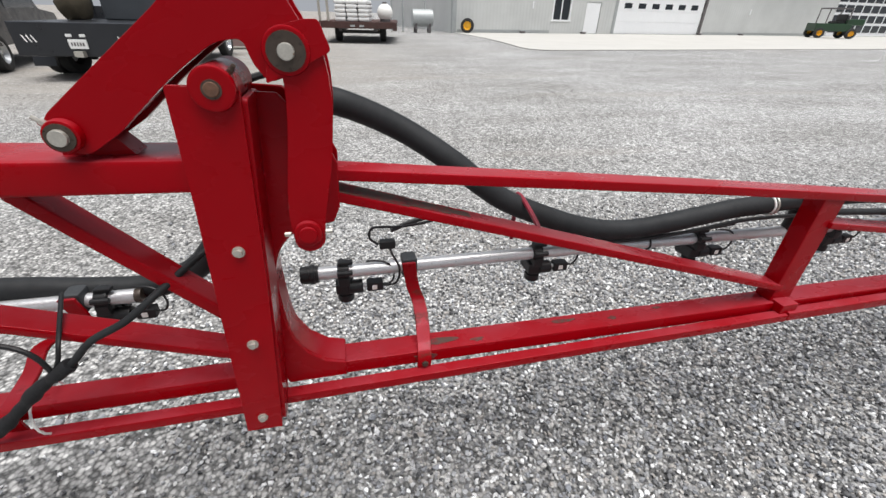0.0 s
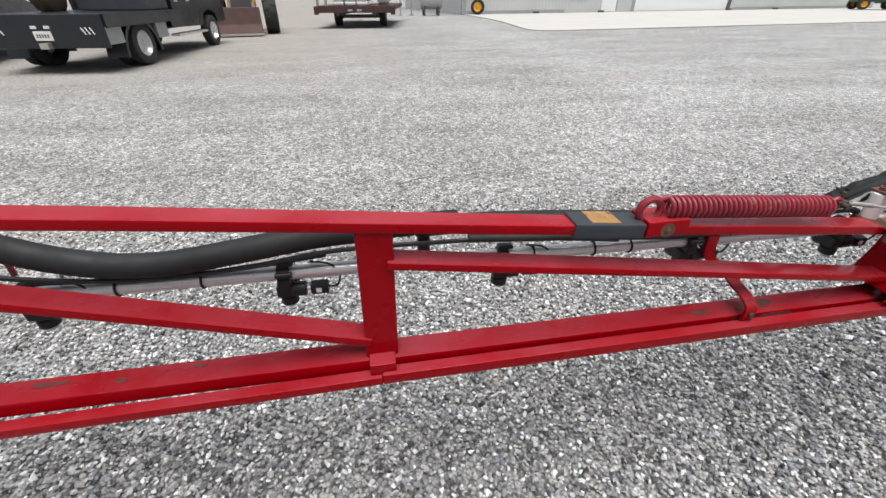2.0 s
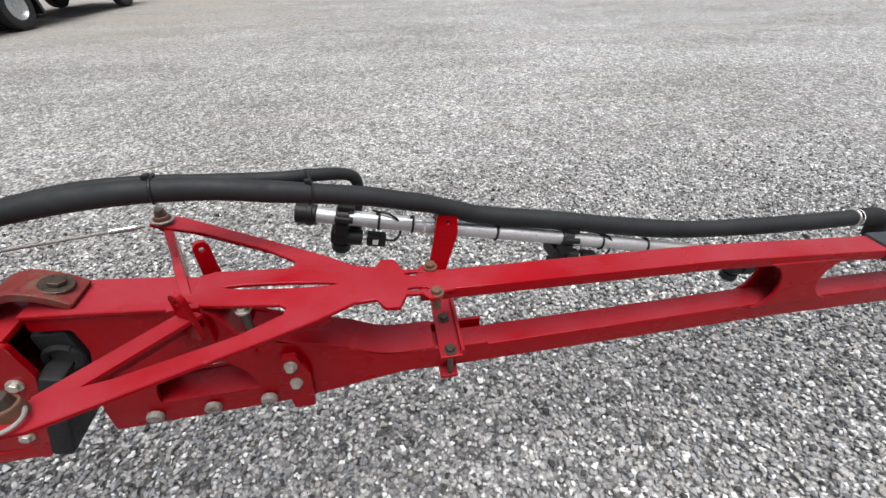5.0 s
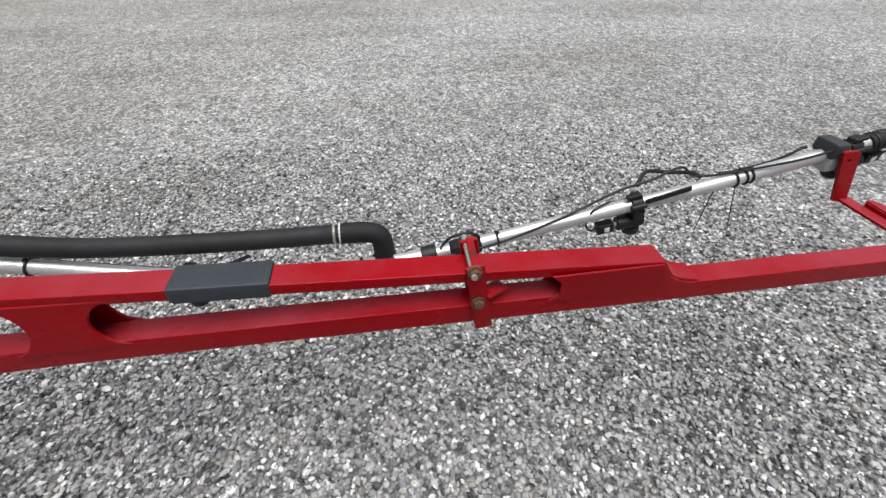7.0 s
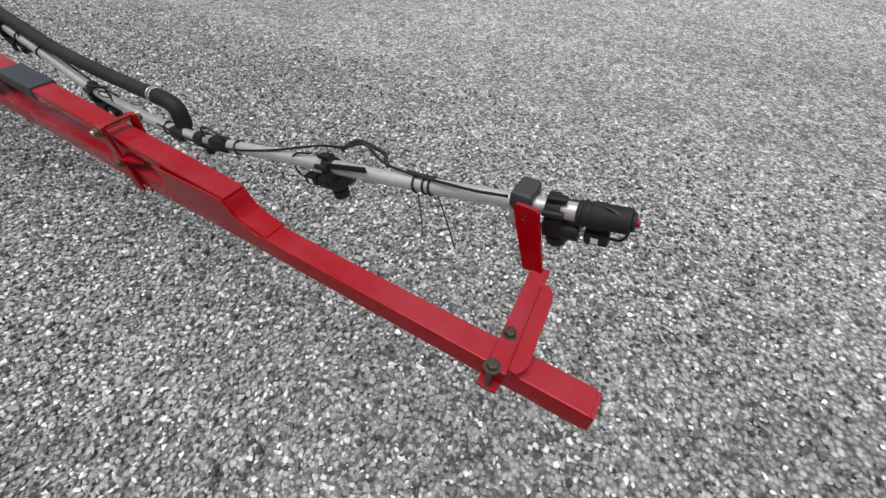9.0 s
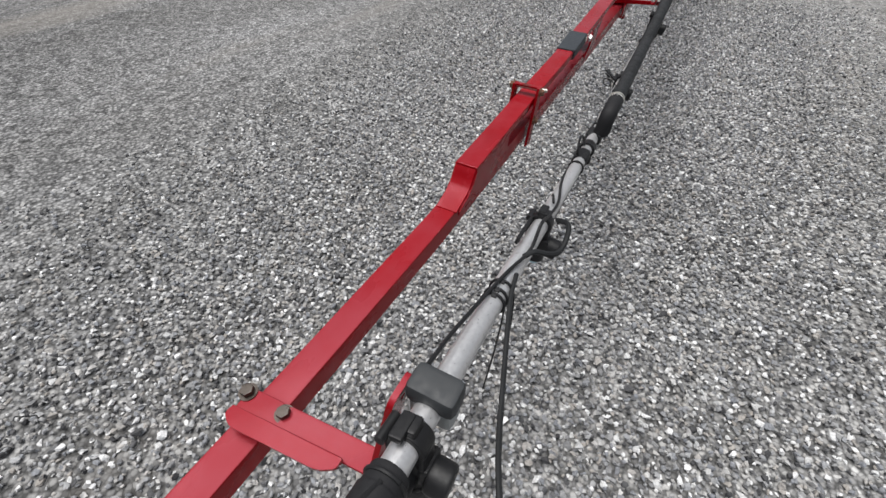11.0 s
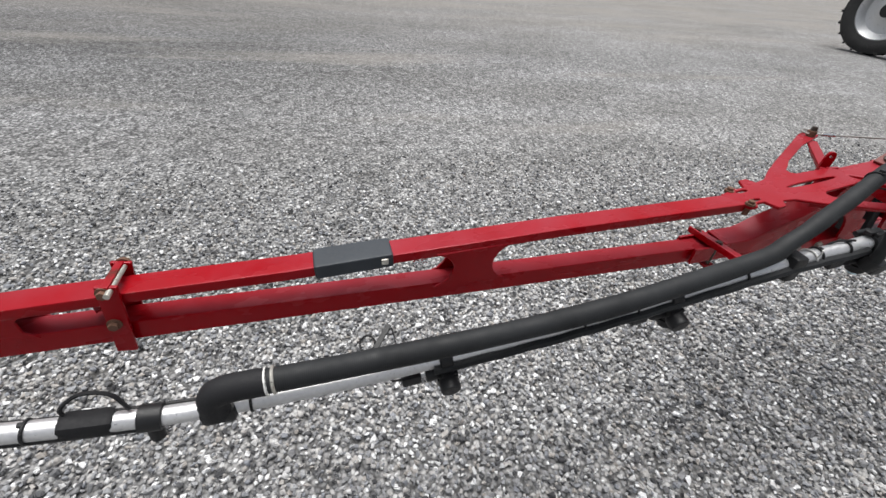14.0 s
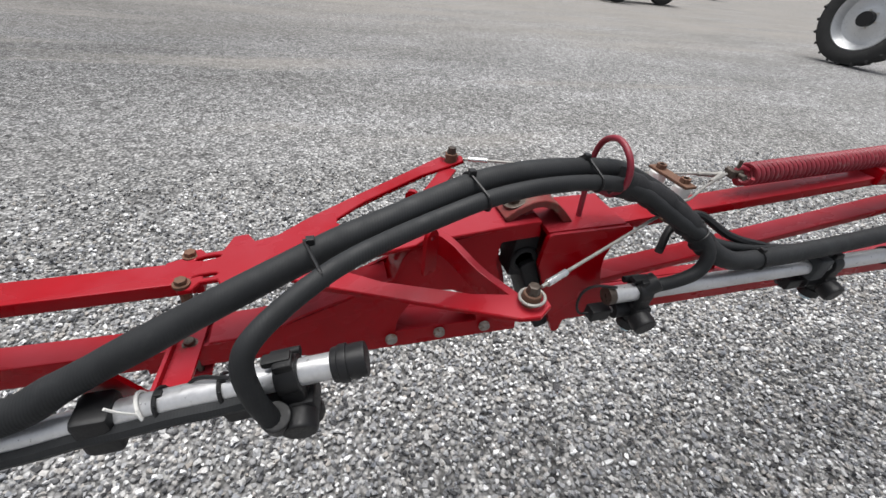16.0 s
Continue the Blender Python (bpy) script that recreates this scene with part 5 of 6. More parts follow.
        part("stop_tab", plate(fillet([(-0.014, 0.822), (0.014, 0.822), (0.012, 0.898), (0.006, 0.907), (-0.006, 0.907), (-0.012, 0.898)], 0.004), [circle(0.0, 0.893, 0.0045, 10)], lambda d, z, f=foot, w=w: f + w * d + Vector((0, 0, z)), (q * -0.004, 0.0075, 0), 0.0015), RED, cross)
    part("stop_plate", boxes((3.075, 3.120, 0.060, 0.072, 0.790, 0.868), bevel=0.003), RED, s)
    part("bolt", bolt((3.170, 0.074, 0.842), (0.1, -0.2, 1), 0.009, 0.007), ZINC, s, "shiny bolt head")
    part("bolt_shank", rod((3.170, 0.074, 0.79), (3.170, 0.074, 0.841), 0.0065, 12), GREASE, s)
    # clamps that hold brackets to the tubes
    clamp = part("clamp_bracket", plate(fillet([(3.195, 0.598), (3.232, 0.598), (3.240, 0.69), (3.225, 0.735), (3.200, 0.735), (3.192, 0.68)], 0.006), [], upright(0.058), (0, 0.012, 0), 0.002), RED, s)
    for z in (0.672, 0.716):
        part("bolt", bolt((3.213, 0.058, z), (0, -1, 0), 0.008, 0.008), ZINC, clamp)
    # a channel across the lower tube, clamped to it, whose upright carries the pipe
    br = part("pipe_bracket", bar((3.487, 0.050, 0.6815), (3.492, 0.292, 0.702), 0.042, 0.007, 0.002), WORNRED, s, "red bolted pipe bracket")
    part("wall", bar((3.508, 0.052, 0.688), (3.512, 0.250, 0.7045), 0.007, 0.018, 0.002), RED, br)
    part("leg", plate(fillet([(3.474, 0.696), (3.512, 0.698), (3.548, 0.790), (3.546, 0.832), (3.506, 0.834), (3.494, 0.780)], [0.003, 0.003, 0.02, 0.010, 0.010, 0.02]), [circle(3.526, 0.814, 0.005, 10)], lambda a, b: Vector((a, 0.262 + (b - 0.70) * 0.24, b)), (0, 0.007, 0), 0.0015), RED, br)
    part("clamp_plate", bar((3.483, 0.056, 0.619), (3.485, 0.148, 0.621), 0.034, 0.008, 0.002), WORNRED, br)
    for y in (0.064, 0.138):
        part("bolt", bolt((3.487, y, 0.684 + (y - 0.06) * 0.08), (0, 0, 1), 0.009, 0.008, rod((3.486, y, 0.610), (3.486, y, 0.686), 0.0055, 10)), GREASE, br)
    part("saddle", boxes((3.502, 3.542, 0.298, 0.345, 0.742, 0.808), bevel=0.008), PLASTIC, br, "black plastic pipe saddle block")
    br = part("strap_bracket", bar((4.888, 0.052, 0.766), (4.912, 0.050, 0.606), 0.034, 0.008, 0.002, up=(0, 1, 0)), WORNRED, s, "red strap bracket with rusty bolts")
    part("strap", bar((4.892, 0.122, 0.768), (4.912, 0.120, 0.602), 0.034, 0.008, 0.002, up=(0, 1, 0)), RED, br)
    part("top_bar", bar((4.890, 0.044, 0.7635), (4.894, 0.128, 0.7665), 0.014, 0.006, 0.002), WORNRED, br)
    part("long_bolt", rod((4.884, 0.032, 0.757), (4.888, 0.142, 0.760), 0.0055, 10), ZINC, br)
    part("tongue", bar((4.907, 0.054, 0.694), (4.952, 0.080, 0.684), 0.03, 0.006, 0.001), RED, br)
    for z, x in ((0.757, 4.888), (0.680, 4.897)):
        part("bolt", bolt((x, 0.048, z), (0, -1, 0), 0.010, 0.008), RUST, br)
        part("bolt", bolt((x + 0.010, 0.126, z), (0, 1, 0), 0.009, 0.008), RUST, br)
    # tip bracket
    tb = part("tip_bracket", bar((5.880, 0.024, 0.661), (5.866, 0.250, 0.669), 0.034, 0.007, 0.002), RED, s, "red angle bracket at the boom tip")
    part("wall", bar((5.899, 0.028, 0.666), (5.886, 0.203, 0.674), 0.007, 0.014, 0.002), RED, tb)
    part("flange", plate(fillet([(5.897, 0.028), (5.910, 0.026), (5.921, 0.044), (5.910, 0.185), (5.898, 0.205), (5.885, 0.205)], [0.002, 0.012, 0.012, 0.02, 0.014, 0.002]), [], lambda a, b: Vector((a, b, 0.670 + (b - 0.024) * 0.045)), (0, 0, 0.006), 0.0015), RED, tb)
    part("leg", plate(fillet([(5.834, 0.667), (5.872, 0.667), (5.864, 0.700), (5.836, 0.796), (5.790, 0.796)], [0.004, 0.004, 0.02, 0.012, 0.012]), [circle(5.815, 0.774, 0.005, 10)], lambda a, b: Vector((a, 0.236 + (b - 0.67) * 0.10, b)), (0, 0.008, 0), 0.0015), RED, tb)
    part("saddle", boxes((5.778, 5.818, 0.257, 0.320, 0.774, 0.810), bevel=0.009), SADDLE, tb, "grey rubber pipe saddle block")
    part("saddle_foot", boxes((5.781, 5.815, 0.260, 0.317, 0.737, 0.7735), bevel=0.008), GREYBOX, tb, "paler lower half of the saddle block")
    part("clamp_plate", bar((5.870, 0.018, 0.603), (5.870, 0.104, 0.603), 0.036, 0.008, 0.002), RED, tb)
    for y in (0.026, 0.093):
        part("bolt", bolt((5.872, y, 0.664), (0, 0, 1), 0.010, 0.009, rod((5.870, y, 0.592), (5.870, y, 0.67), 0.006, 10)), GREASE, tb)


def build_sleeves():
    def wrap(x0, x1, za, zb, y, label):
        s = thing("rubber_sleeve", ((x0 + x1) / 2, y, (za + zb) / 2 - 0.02), label, "sleeve", "sleeves on the top tubes")
        part("wrap", bar((x0, y, za), (x1, y, zb), 0.063, 0.034, 0.006), SLEEVE, s)
        return s
    s = wrap(1.800, 1.957, top_z(1.80) - 0.011, top_z(1.957) - 0.011, 0.099, "dark navy rubber sleeve with a worn tan patch")
    part("worn_patch", bar((1.838, 0.100, top_z(1.838) + 0.0065), (1.902, 0.100, top_z(1.902) + 0.0065), 0.052, 0.002, 0.0005), TAN, s, "worn tan patch")
    s = wrap(4.390, 4.548, OUT_TOP(4.390)[1] - 0.011, OUT_TOP(4.548)[1] - 0.011, 0.100, "dark grey rubber sleeve round the red tube")
    for x in (4.325, 4.342):
        part("clip_bolt", bolt((x, 0.131, OUT_TOP(x)[1] - 0.030), (0, 1, 0), 0.007, 0.006), CHROME, s, "bright bolt head")
    part("clip", boxes((4.402, 4.416, 0.131, 0.135, 0.754, 0.768), bevel=0.001), ZINC, s)


def build_spring_and_cables():
    s = thing("tension_spring", (2.2, 0.094, 0.92), "dusty red coil tension spring lying along the boom", "spring")
    a, b = Vector((2.005, 0.094, 0.962)), Vector((2.412, 0.092, 0.930))
    d = (b - a).normalized()
    e = d.cross(Vector((0, 1, 0))).normalized()
    turns, steps = 34, 14
    pts = [a.lerp(b, k / (turns * steps)) + (Vector((0, 1, 0)) * math.cos(2 * math.pi * k / steps) + e * math.sin(2 * math.pi * k / steps)) * 0.0205 for k in range(turns * steps + 1)]
    part("coil", sweep(pts, 0.0044, 7, curve=False), SPRING, s)
    part("hook", sweep([a + Vector((0.006, 0.0, 0.022)), a + Vector((-0.015, 0, 0.018)), a + Vector((-0.040, 0, 0.014)), a + Vector((-0.055, 0, -0.008)), a + Vector((-0.040, 0, -0.026)), a + Vector((-0.012, 0, -0.022))], 0.0052, 8), SPRING, s)
    part("hook", sweep([b + Vector((-0.004, 0, -0.022)), b + Vector((0.012, 0, -0.018)), b + Vector((0.030, 0, 0.004)), b + Vector((0.022, 0, 0.016)), b + Vector((0.0, 0, 0.010))], 0.0052, 8), SPRING, s)
    clevis = part("clevis", boxes((2.428, 2.458, 0.082, 0.102, 0.925, 0.942), bevel=0.004), GREASE, s)
    part("pin", rod((2.440, 0.070, 0.934), (2.440, 0.116, 0.934), 0.006, 10, bm=rod((2.440, 0.092, 0.934), (2.440, 0.092, 0.962), 0.004, 8)), GREASE, clevis)
    for q, ya, yr in ((-1, -0.104, 0.046), (1, 0.304, 0.153)):
        c = thing("breakaway_cable", (2.7, (ya + yr) / 2, 0.88), "thin steel breakaway cable with crimped ends", "cable", "breakaway cables")
        pts = [(2.462, 0.092, 0.933), (2.54, (0.092 + yr) / 2, 0.926), (2.600, yr + q * -0.001, 0.919)]
        turn, end = Vector((2.622, yr + (ya - yr) * 0.03, 0.917)), Vector((2.968, ya + q * -0.012, 0.887 - q * 0.010))
        pts += [tuple(turn.lerp(end, k)) for k in (0.0, 0.1, 0.5, 1.0)]
        part("wire_rope", sweep(pts, 0.0028, 8), CABLE, c)
        p, r = Vector(pts[-2]), Vector(pts[-1])
        part("ferrule", rod(p.lerp(r, 0.72), p.lerp(r, 0.94), 0.0056, 12, 0.001), CHROME, c, "bright crimp ferrule")
        part("ferrule", rod((2.474, 0.092, 0.932), (2.520, (0.092 * 2 + yr) / 3, 0.928), 0.0050, 12, 0.001), CABLE, c, "bright crimp ferrule")
        part("eye", ring((2.992, ya + q * 0.006, 0.889 - q * 0.011), (0.1, 0, 1), 0.0175, 0.0024), CABLE, c)
    g = thing("cable_guide", (2.61, 0.092, 0.875), "rusty cable guide with two white plastic rollers", "guide")
    part("base", bar((2.582, 0.094, 0.8675), (2.628, 0.094, 0.8645), 0.092, 0.006, 0.002), RUST, g)
    part("top_strap", bar((2.606, 0.044, 0.935), (2.602, 0.146, 0.936), 0.026, 0.006, 0.002), RUST, g)
    part("drop_tab", plate(fillet([(2.586, 0.834), (2.616, 0.832), (2.622, 0.866), (2.586, 0.868)], 0.008), [], upright(0.060), (0, 0.006, 0), 0.001), RUST, g)
    for x, y in ((2.606, 0.064), (2.602, 0.126)):
        r = part("roller", rod((x, y, 0.866), (x, y, 0.932), 0.0168, 22, 0.003), WHITE, g, "white plastic roller")
        part("axle_bolt", rod((x, y, 0.850), (x, y, 0.947), 0.0055, 10, bm=rod((x, y, 0.938), (x, y, 0.947), 0.010, 6)), RUST, r)


# ---- pipes, nozzles and hoses ----
PIPE_IN = [(-2.3, 0.25, 0.788), (-1.2, 0.25, 0.789), (-0.262, 0.25, 0.787)]
PIPE_MID = [(0.115, 0.238, 0.803), (0.9, 0.235, 0.801), (1.9, 0.232, 0.786), (2.775, 0.228, 0.770)]
PIPE_OUT = [(3.25, 0.340, 0.838), (3.31, 0.335, 0.826), (3.52, 0.320, 0.783), (3.68, 0.314, 0.749), (3.81, 0.310, 0.720), (4.05, 0.300, 0.668), (4.18, 0.292, 0.640), (4.31, 0.285, 0.617), (4.5, 0.283, 0.597), (4.76, 0.283, 0.594), (4.94, 0.284, 0.617), (5.13, 0.285, 0.650), (5.325, 0.285, 0.684), (5.49, 0.285, 0.713), (5.72, 0.287, 0.757), (5.908, 0.290, 0.793)]


def build_pipe(points, label, cap_start=True, cap_end=False, tip=False):
    mid, _ = along(points, (points[0][0] + points[-1][0]) / 2)
    s = thing("spray_pipe", mid - Vector((0, 0, 0.017)), label, "pipe", "spray pipes")
    part("tube", sweep(points, 0.0165, 18, per=10), STEEL, s)
    a, b = Vector(points[0]), Vector(points[1])
    d = (b - a).normalized()
    if cap_start:
        part("end_cap", rod(a - d * 0.030, a + d * 0.012, 0.0215, 20, 0.003, bm=rod(a - d * 0.008, a + d * 0.004, 0.024, 12, 0.002)), PLASTIC, s, "black plastic end cap")
    a, b = Vector(points[-1]), Vector(points[-2])
    d = (a - b).normalized()
    if cap_end:
        part("end_cap", rod(a - d * 0.010, a + d * 0.004, 0.0172, 20, 0.001), GREASE, s)
    if tip:
        cap = part("end_cap", rod(a - d * 0.016, a + d * 0.070, 0.0222, 24, 0.004, bm=rod(a + d * 0.004, a + d * 0.034, 0.0238, 24, 0.006)), RUBBER, s, "dark rubber cap over the pipe end")
        part("band", ring(a - d * 0.004, d, 0.0222, 0.0028), PLASTIC, cap)
        part("nose", rod(a + d * 0.068, a + d * 0.076, 0.0170, 20, 0.004), PLASTIC, cap)
        part("plug", rod(a + d * 0.066 + Vector((0, 0.011, -0.010)), a + d * 0.083 + Vector((0, 0.011, -0.010)), 0.0065, 14, 0.002), RED, cap, "small red plug in the cap's end")
    return s


def build_nozzle():
    """A nozzle body at the origin, clamped on a pipe along x; its round diaphragm cap faces +y."""
    s = thing("spray_nozzle", (0, 0, 0), "black plastic spray nozzle body clamped on the steel pipe", "nozzle", "nozzles along the boom")
    part("clamp", rod((-0.0135, 0, 0), (0.0135, 0, 0), 0.0235, 20, 0.003, bm=boxes((-0.012, 0.012, -0.012, 0.012, 0.010, 0.030), (-0.014, 0.014, -0.026, 0.022, -0.030, -0.004), bevel=0.004)), PLASTIC, s)
    part("hinge", rod((-0.014, -0.025, 0.010), (0.022, -0.025, 0.010), 0.0065, 10, 0.001, bm=boxes((-0.010, 0.024, -0.012, 0.004, 0.022, 0.032), bevel=0.003)), PLASTIC, s)
    body = part("body", rod((0, 0.004, -0.020), (0, 0.004, -0.066), 0.0165, 18, 0.003, bm=boxes((-0.022, 0.014, -0.018, 0.026, -0.058, -0.026), bevel=0.005)), PLASTIC, s)
    part("diaphragm_cap", rod((0, 0.020, -0.046), (0, 0.048, -0.051), 0.0215, 22, 0.005), PLASTIC, body, "round ribbed diaphragm cap")
    part("cap", rod((0, 0.004, -0.064), (0, 0.004, -0.084), 0.0205, 12, 0.003), PLASTIC, body)
    part("tip", rod((0, 0.004, -0.082), (0, 0.004, -0.094), 0.0115, 12, 0.002), PALE, body, "pale blue nozzle tip")
    sol = part("solenoid", rod((0.010, -0.004, -0.044), (0.044, -0.004, -0.044), 0.0175, 18, 0.003), PLASTIC, s)
    part("stem", rod((0.044, -0.004, -0.044), (0.053, -0.004, -0.044), 0.006, 12), STEEL, sol)
    plug = part("connector", boxes((0.053, 0.094, -0.017, 0.009, -0.057, -0.031), bevel=0.004), PLASTIC, sol)
    part("label_dot", boxes((0.066, 0.078, -0.0182, -0.017, -0.050, -0.038), bevel=0), WHITE, plug, "small white square mark")
    part("lead", sweep([(0.094, -0.004, -0.044), (0.112, -0.006, -0.042), (0.122, -0.008, -0.020), (0.116, -0.010, 0.008), (0.096, -0.006, 0.022), (0.060, 0.004, 0.022)], 0.0026, 6), PLASTIC, plug)
    return s


def build_nozzles():
    first = build_nozzle()
    spots = [(PIPE_IN, -0.335, 0), (PIPE_MID, 0.690, 0), (PIPE_MID, 1.200, 0), (PIPE_MID, 1.712, 0), (PIPE_MID, 2.222, 0), (PIPE_MID, 2.705, 0),
             (PIPE_OUT, 3.312, 0), (PIPE_OUT, 3.810, 0), (PIPE_OUT, 4.313, 0), (PIPE_OUT, 5.333, 180), (PIPE_OUT, 5.854, 0)]
    for k, (path, x, turn) in enumerate([(PIPE_MID, 0.185, 0), *spots]):
        p, d = along(path, x)
        slope = -math.degrees(math.asin(d.z))
        m = Matrix.Translation(p) @ pose(0, 0, 0, 0, slope, math.degrees(math.atan2(d.y, d.x)))
        if x > 5.8:
            m = m @ pose(0, 0, 0, 8, 0, 0)
        if turn:
            m = m @ Matrix.Scale(-1, 4, (1, 0, 0))
        if k:
            copy_thing(first, m)
        else:
            first.matrix_basis = m


def build_bare_clamp():
    p, d = along(PIPE_OUT, 4.838)
    s = thing("pipe_clamp", p, "black plastic nozzle clamp without its body", "clamp")
    part("clamp", rod(p - d * 0.018, p + d * 0.018, 0.0235, 20, 0.003), PLASTIC, s)
    part("stub", rod(p + Vector((0, 0.004, -0.010)), p + Vector((0, 0.008, -0.048)), 0.013, 14, 0.003), PLASTIC, s)


HOSE_MID = [(-1.6, 0.30, 0.838), (-0.9, 0.30, 0.824), (-0.53, 0.292, 0.808), (-0.38, 0.286, 0.794), (-0.24, 0.28, 0.790), (-0.150, 0.272, 0.828), (-0.093, 0.27, 0.885), (-0.04, 0.262, 0.98), (0.01, 0.258, 1.08), (0.06, 0.258, 1.16), (0.12, 0.262, 1.20), (0.205, 0.268, 1.195), (0.333, 0.284, 1.136), (0.453, 0.262, 1.060), (0.523, 0.252, 1.004), (0.603, 0.248, 0.950), (0.745, 0.235, 0.892), (0.85, 0.231, 0.862), (0.93, 0.229, 0.853), (1.016, 0.229, 0.855), (1.19, 0.230, 0.876), (1.300, 0.230, 0.889), (1.425, 0.230, 0.893)]
HOSE_OUT = [(1.6, 0.228, 0.896), (1.78, 0.228, 0.888), (2, 0.235, 0.866), (2.3, 0.238, 0.836), (2.48, 0.236, 0.824), (2.55, 0.232, 0.834), (2.605, 0.214, 0.868), (2.665, 0.178, 0.923), (2.745, 0.147, 0.964), (2.816, 0.153, 0.986), (2.935, 0.172, 0.997), (3.033, 0.189, 0.994), (3.12, 0.212, 0.978), (3.2, 0.229, 0.956), (3.264, 0.243, 0.938), (3.371, 0.272, 0.903), (3.433, 0.286, 0.879), (3.492, 0.300, 0.856), (3.55, 0.309, 0.830), (3.607, 0.317, 0.805), (3.78, 0.319, 0.768), (3.95, 0.317, 0.731), (4.12, 0.311, 0.702), (4.312, 0.309, 0.686), (4.5, 0.307, 0.677), (4.648, 0.306, 0.673)]


def build_hoses():
    h = thing("supply_hose", (0.6, 0.25, 0.82), "thick black ribbed rubber supply hose sagging behind the truss", "hose", "hoses along the boom")
    part("hose", sweep(HOSE_MID, 0.0275, 20, per=10), HOSE, h)
    part("clamp_band", ring((1.398, 0.230, 0.8925), (1, 0, 0.03), 0.0290, 0.0030), WHITE, h, "bright hose clamp")
    part("clamp_band", ring((1.410, 0.230, 0.893), (1, 0, 0.03), 0.0290, 0.0030), ZINC, h, "bright hose clamp")
    part("top_lead", sweep([(0.02, 0.284, 1.226), (0.09, 0.282, 1.246), (0.16, 0.280, 1.238), (0.215, 0.276, 1.206)], 0.007, 8), HOSE, h)
    fit = part("coupling", rod((1.42, 0.230, 0.893), (1.50, 0.229, 0.895), 0.024, 20, 0.004, bm=rod((1.50, 0.229, 0.895), (1.60, 0.228, 0.896), 0.028, 20, 0.006)), PLASTIC, h)
    part("outlet", rod((1.52, 0.229, 0.895), (1.52, 0.232, 0.800), 0.015, 16), PLASTIC, fit)
    h = thing("outer_hose", (3.6, 0.32, 0.77), "black rubber hose arching over the breakaway hinge", "hose", "hoses along the boom")
    part("hose", sweep(HOSE_OUT, lambda u: 0.0184 + 0.0034 * min(1.0, max(0.0, (u - 0.71) / 0.09)) + 0.0003 * math.sin(61 * u) + 0.0003 * math.sin(97 * u), 18, per=8), HOSE, h)
    part("clamp_band", ring((4.63, 0.306, 0.674), (1, 0, -0.05), 0.0218, 0.0032), ZINC, h, "bright hose clamp")
    part("clamp_band", ring((4.642, 0.306, 0.673), (1, 0, -0.05), 0.0218, 0.0028), WHITE, h, "bright hose clamp")
    elbow = part("elbow", sweep([(4.64, 0.306, 0.673), (4.688, 0.305, 0.672), (4.718, 0.304, 0.665), (4.731, 0.303, 0.649), (4.734, 0.301, 0.618), (4.734, 0.299, 0.606)], 0.0240, 18), RUBBER, h, "black rubber elbow down to the pipe")
    part("saddle", boxes((4.704, 4.764, 0.259, 0.309, 0.574, 0.610), bevel=0.01), PLASTIC, elbow)
    # the thinner branch that lies on the arch and drops to the two pipe ends
    h = thing("branch_hose", (3.0, 0.24, 0.78), "thinner black branch hose tied to the outer hose", "hose", "hoses along the boom")
    branch = [(3.334, 0.372, 0.796), (3.346, 0.373, 0.845), (3.350, 0.363, 0.892), (3.331, 0.346, 0.917), (3.280, 0.310, 0.938), (3.22, 0.278, 0.953), (3.12, 0.247, 0.974), (3.03, 0.226, 0.990), (2.935, 0.210, 0.994), (2.82, 0.190, 0.980), (2.75, 0.194, 0.956), (2.68, 0.210, 0.915), (2.625, 0.226, 0.886), (2.606, 0.240, 0.858), (2.612, 0.246, 0.824), (2.645, 0.242, 0.800), (2.700, 0.231, 0.780)]
    part("hose", sweep(branch, 0.0122, 14), HOSE, h)
    part("end_fitting", rod((3.330, 0.373, 0.804), (3.328, 0.362, 0.774), 0.018, 14, 0.003), PLASTIC, h)
    part("end_fitting", rod((2.680, 0.232, 0.796), (2.712, 0.229, 0.772), 0.019, 14, 0.003), PLASTIC, h)
    h = thing("cable_loom", (2.6, 0.23, 0.80), "black wiring loom wrapped in tape beside the hoses", "cable", "looms along the boom")
    part("loom", sweep([(1.62, 0.205, 0.862), (1.9, 0.205, 0.840), (2.2, 0.21, 0.812), (2.45, 0.205, 0.826), (2.56, 0.19, 0.850), (2.64, 0.165, 0.912), (2.73, 0.135, 0.955), (2.81, 0.130, 0.966)], 0.0105, 10), HOSE, h)
    part("tape_wrap", sweep([(2.80, 0.176, 0.976), (2.73, 0.178, 0.950), (2.672, 0.196, 0.918), (2.625, 0.214, 0.884), (2.600, 0.226, 0.858)], lambda u: 0.0235 - 0.004 * u + 0.0016 * math.sin(23 * u) + 0.0012 * math.sin(51 * u + 1), 16), RUBBER, h)
    part("branch", sweep([(2.40, 0.205, 0.824), (2.50, 0.19, 0.850), (2.56, 0.15, 0.880), (2.62, 0.16, 0.86), (2.66, 0.19, 0.83)], 0.008, 8), PLASTIC, h)
    for x in (2.465, 2.62, 2.86, 3.06, 3.275):
        p, d = along(HOSE_OUT, x)
        q = thing("cable_tie", p, "black plastic tie round the bundled hoses", "tie", "ties on the hoses")
        near = min((Vector(b) for b in smooth_path(branch, 6)), key=lambda b: (b - p).length)
        pair = [(p, 0.0196), (near, 0.0134)] if x > 2.5 else [(p, 0.0196)]
        part("band", snug_band(pair, d, 0.0022), PLASTIC, q)
        part("head", boxes((p.x - 0.005, p.x + 0.005, p.y - 0.004, p.y + 0.006, p.z + 0.016, p.z + 0.026), bevel=0.001), PLASTIC, q)


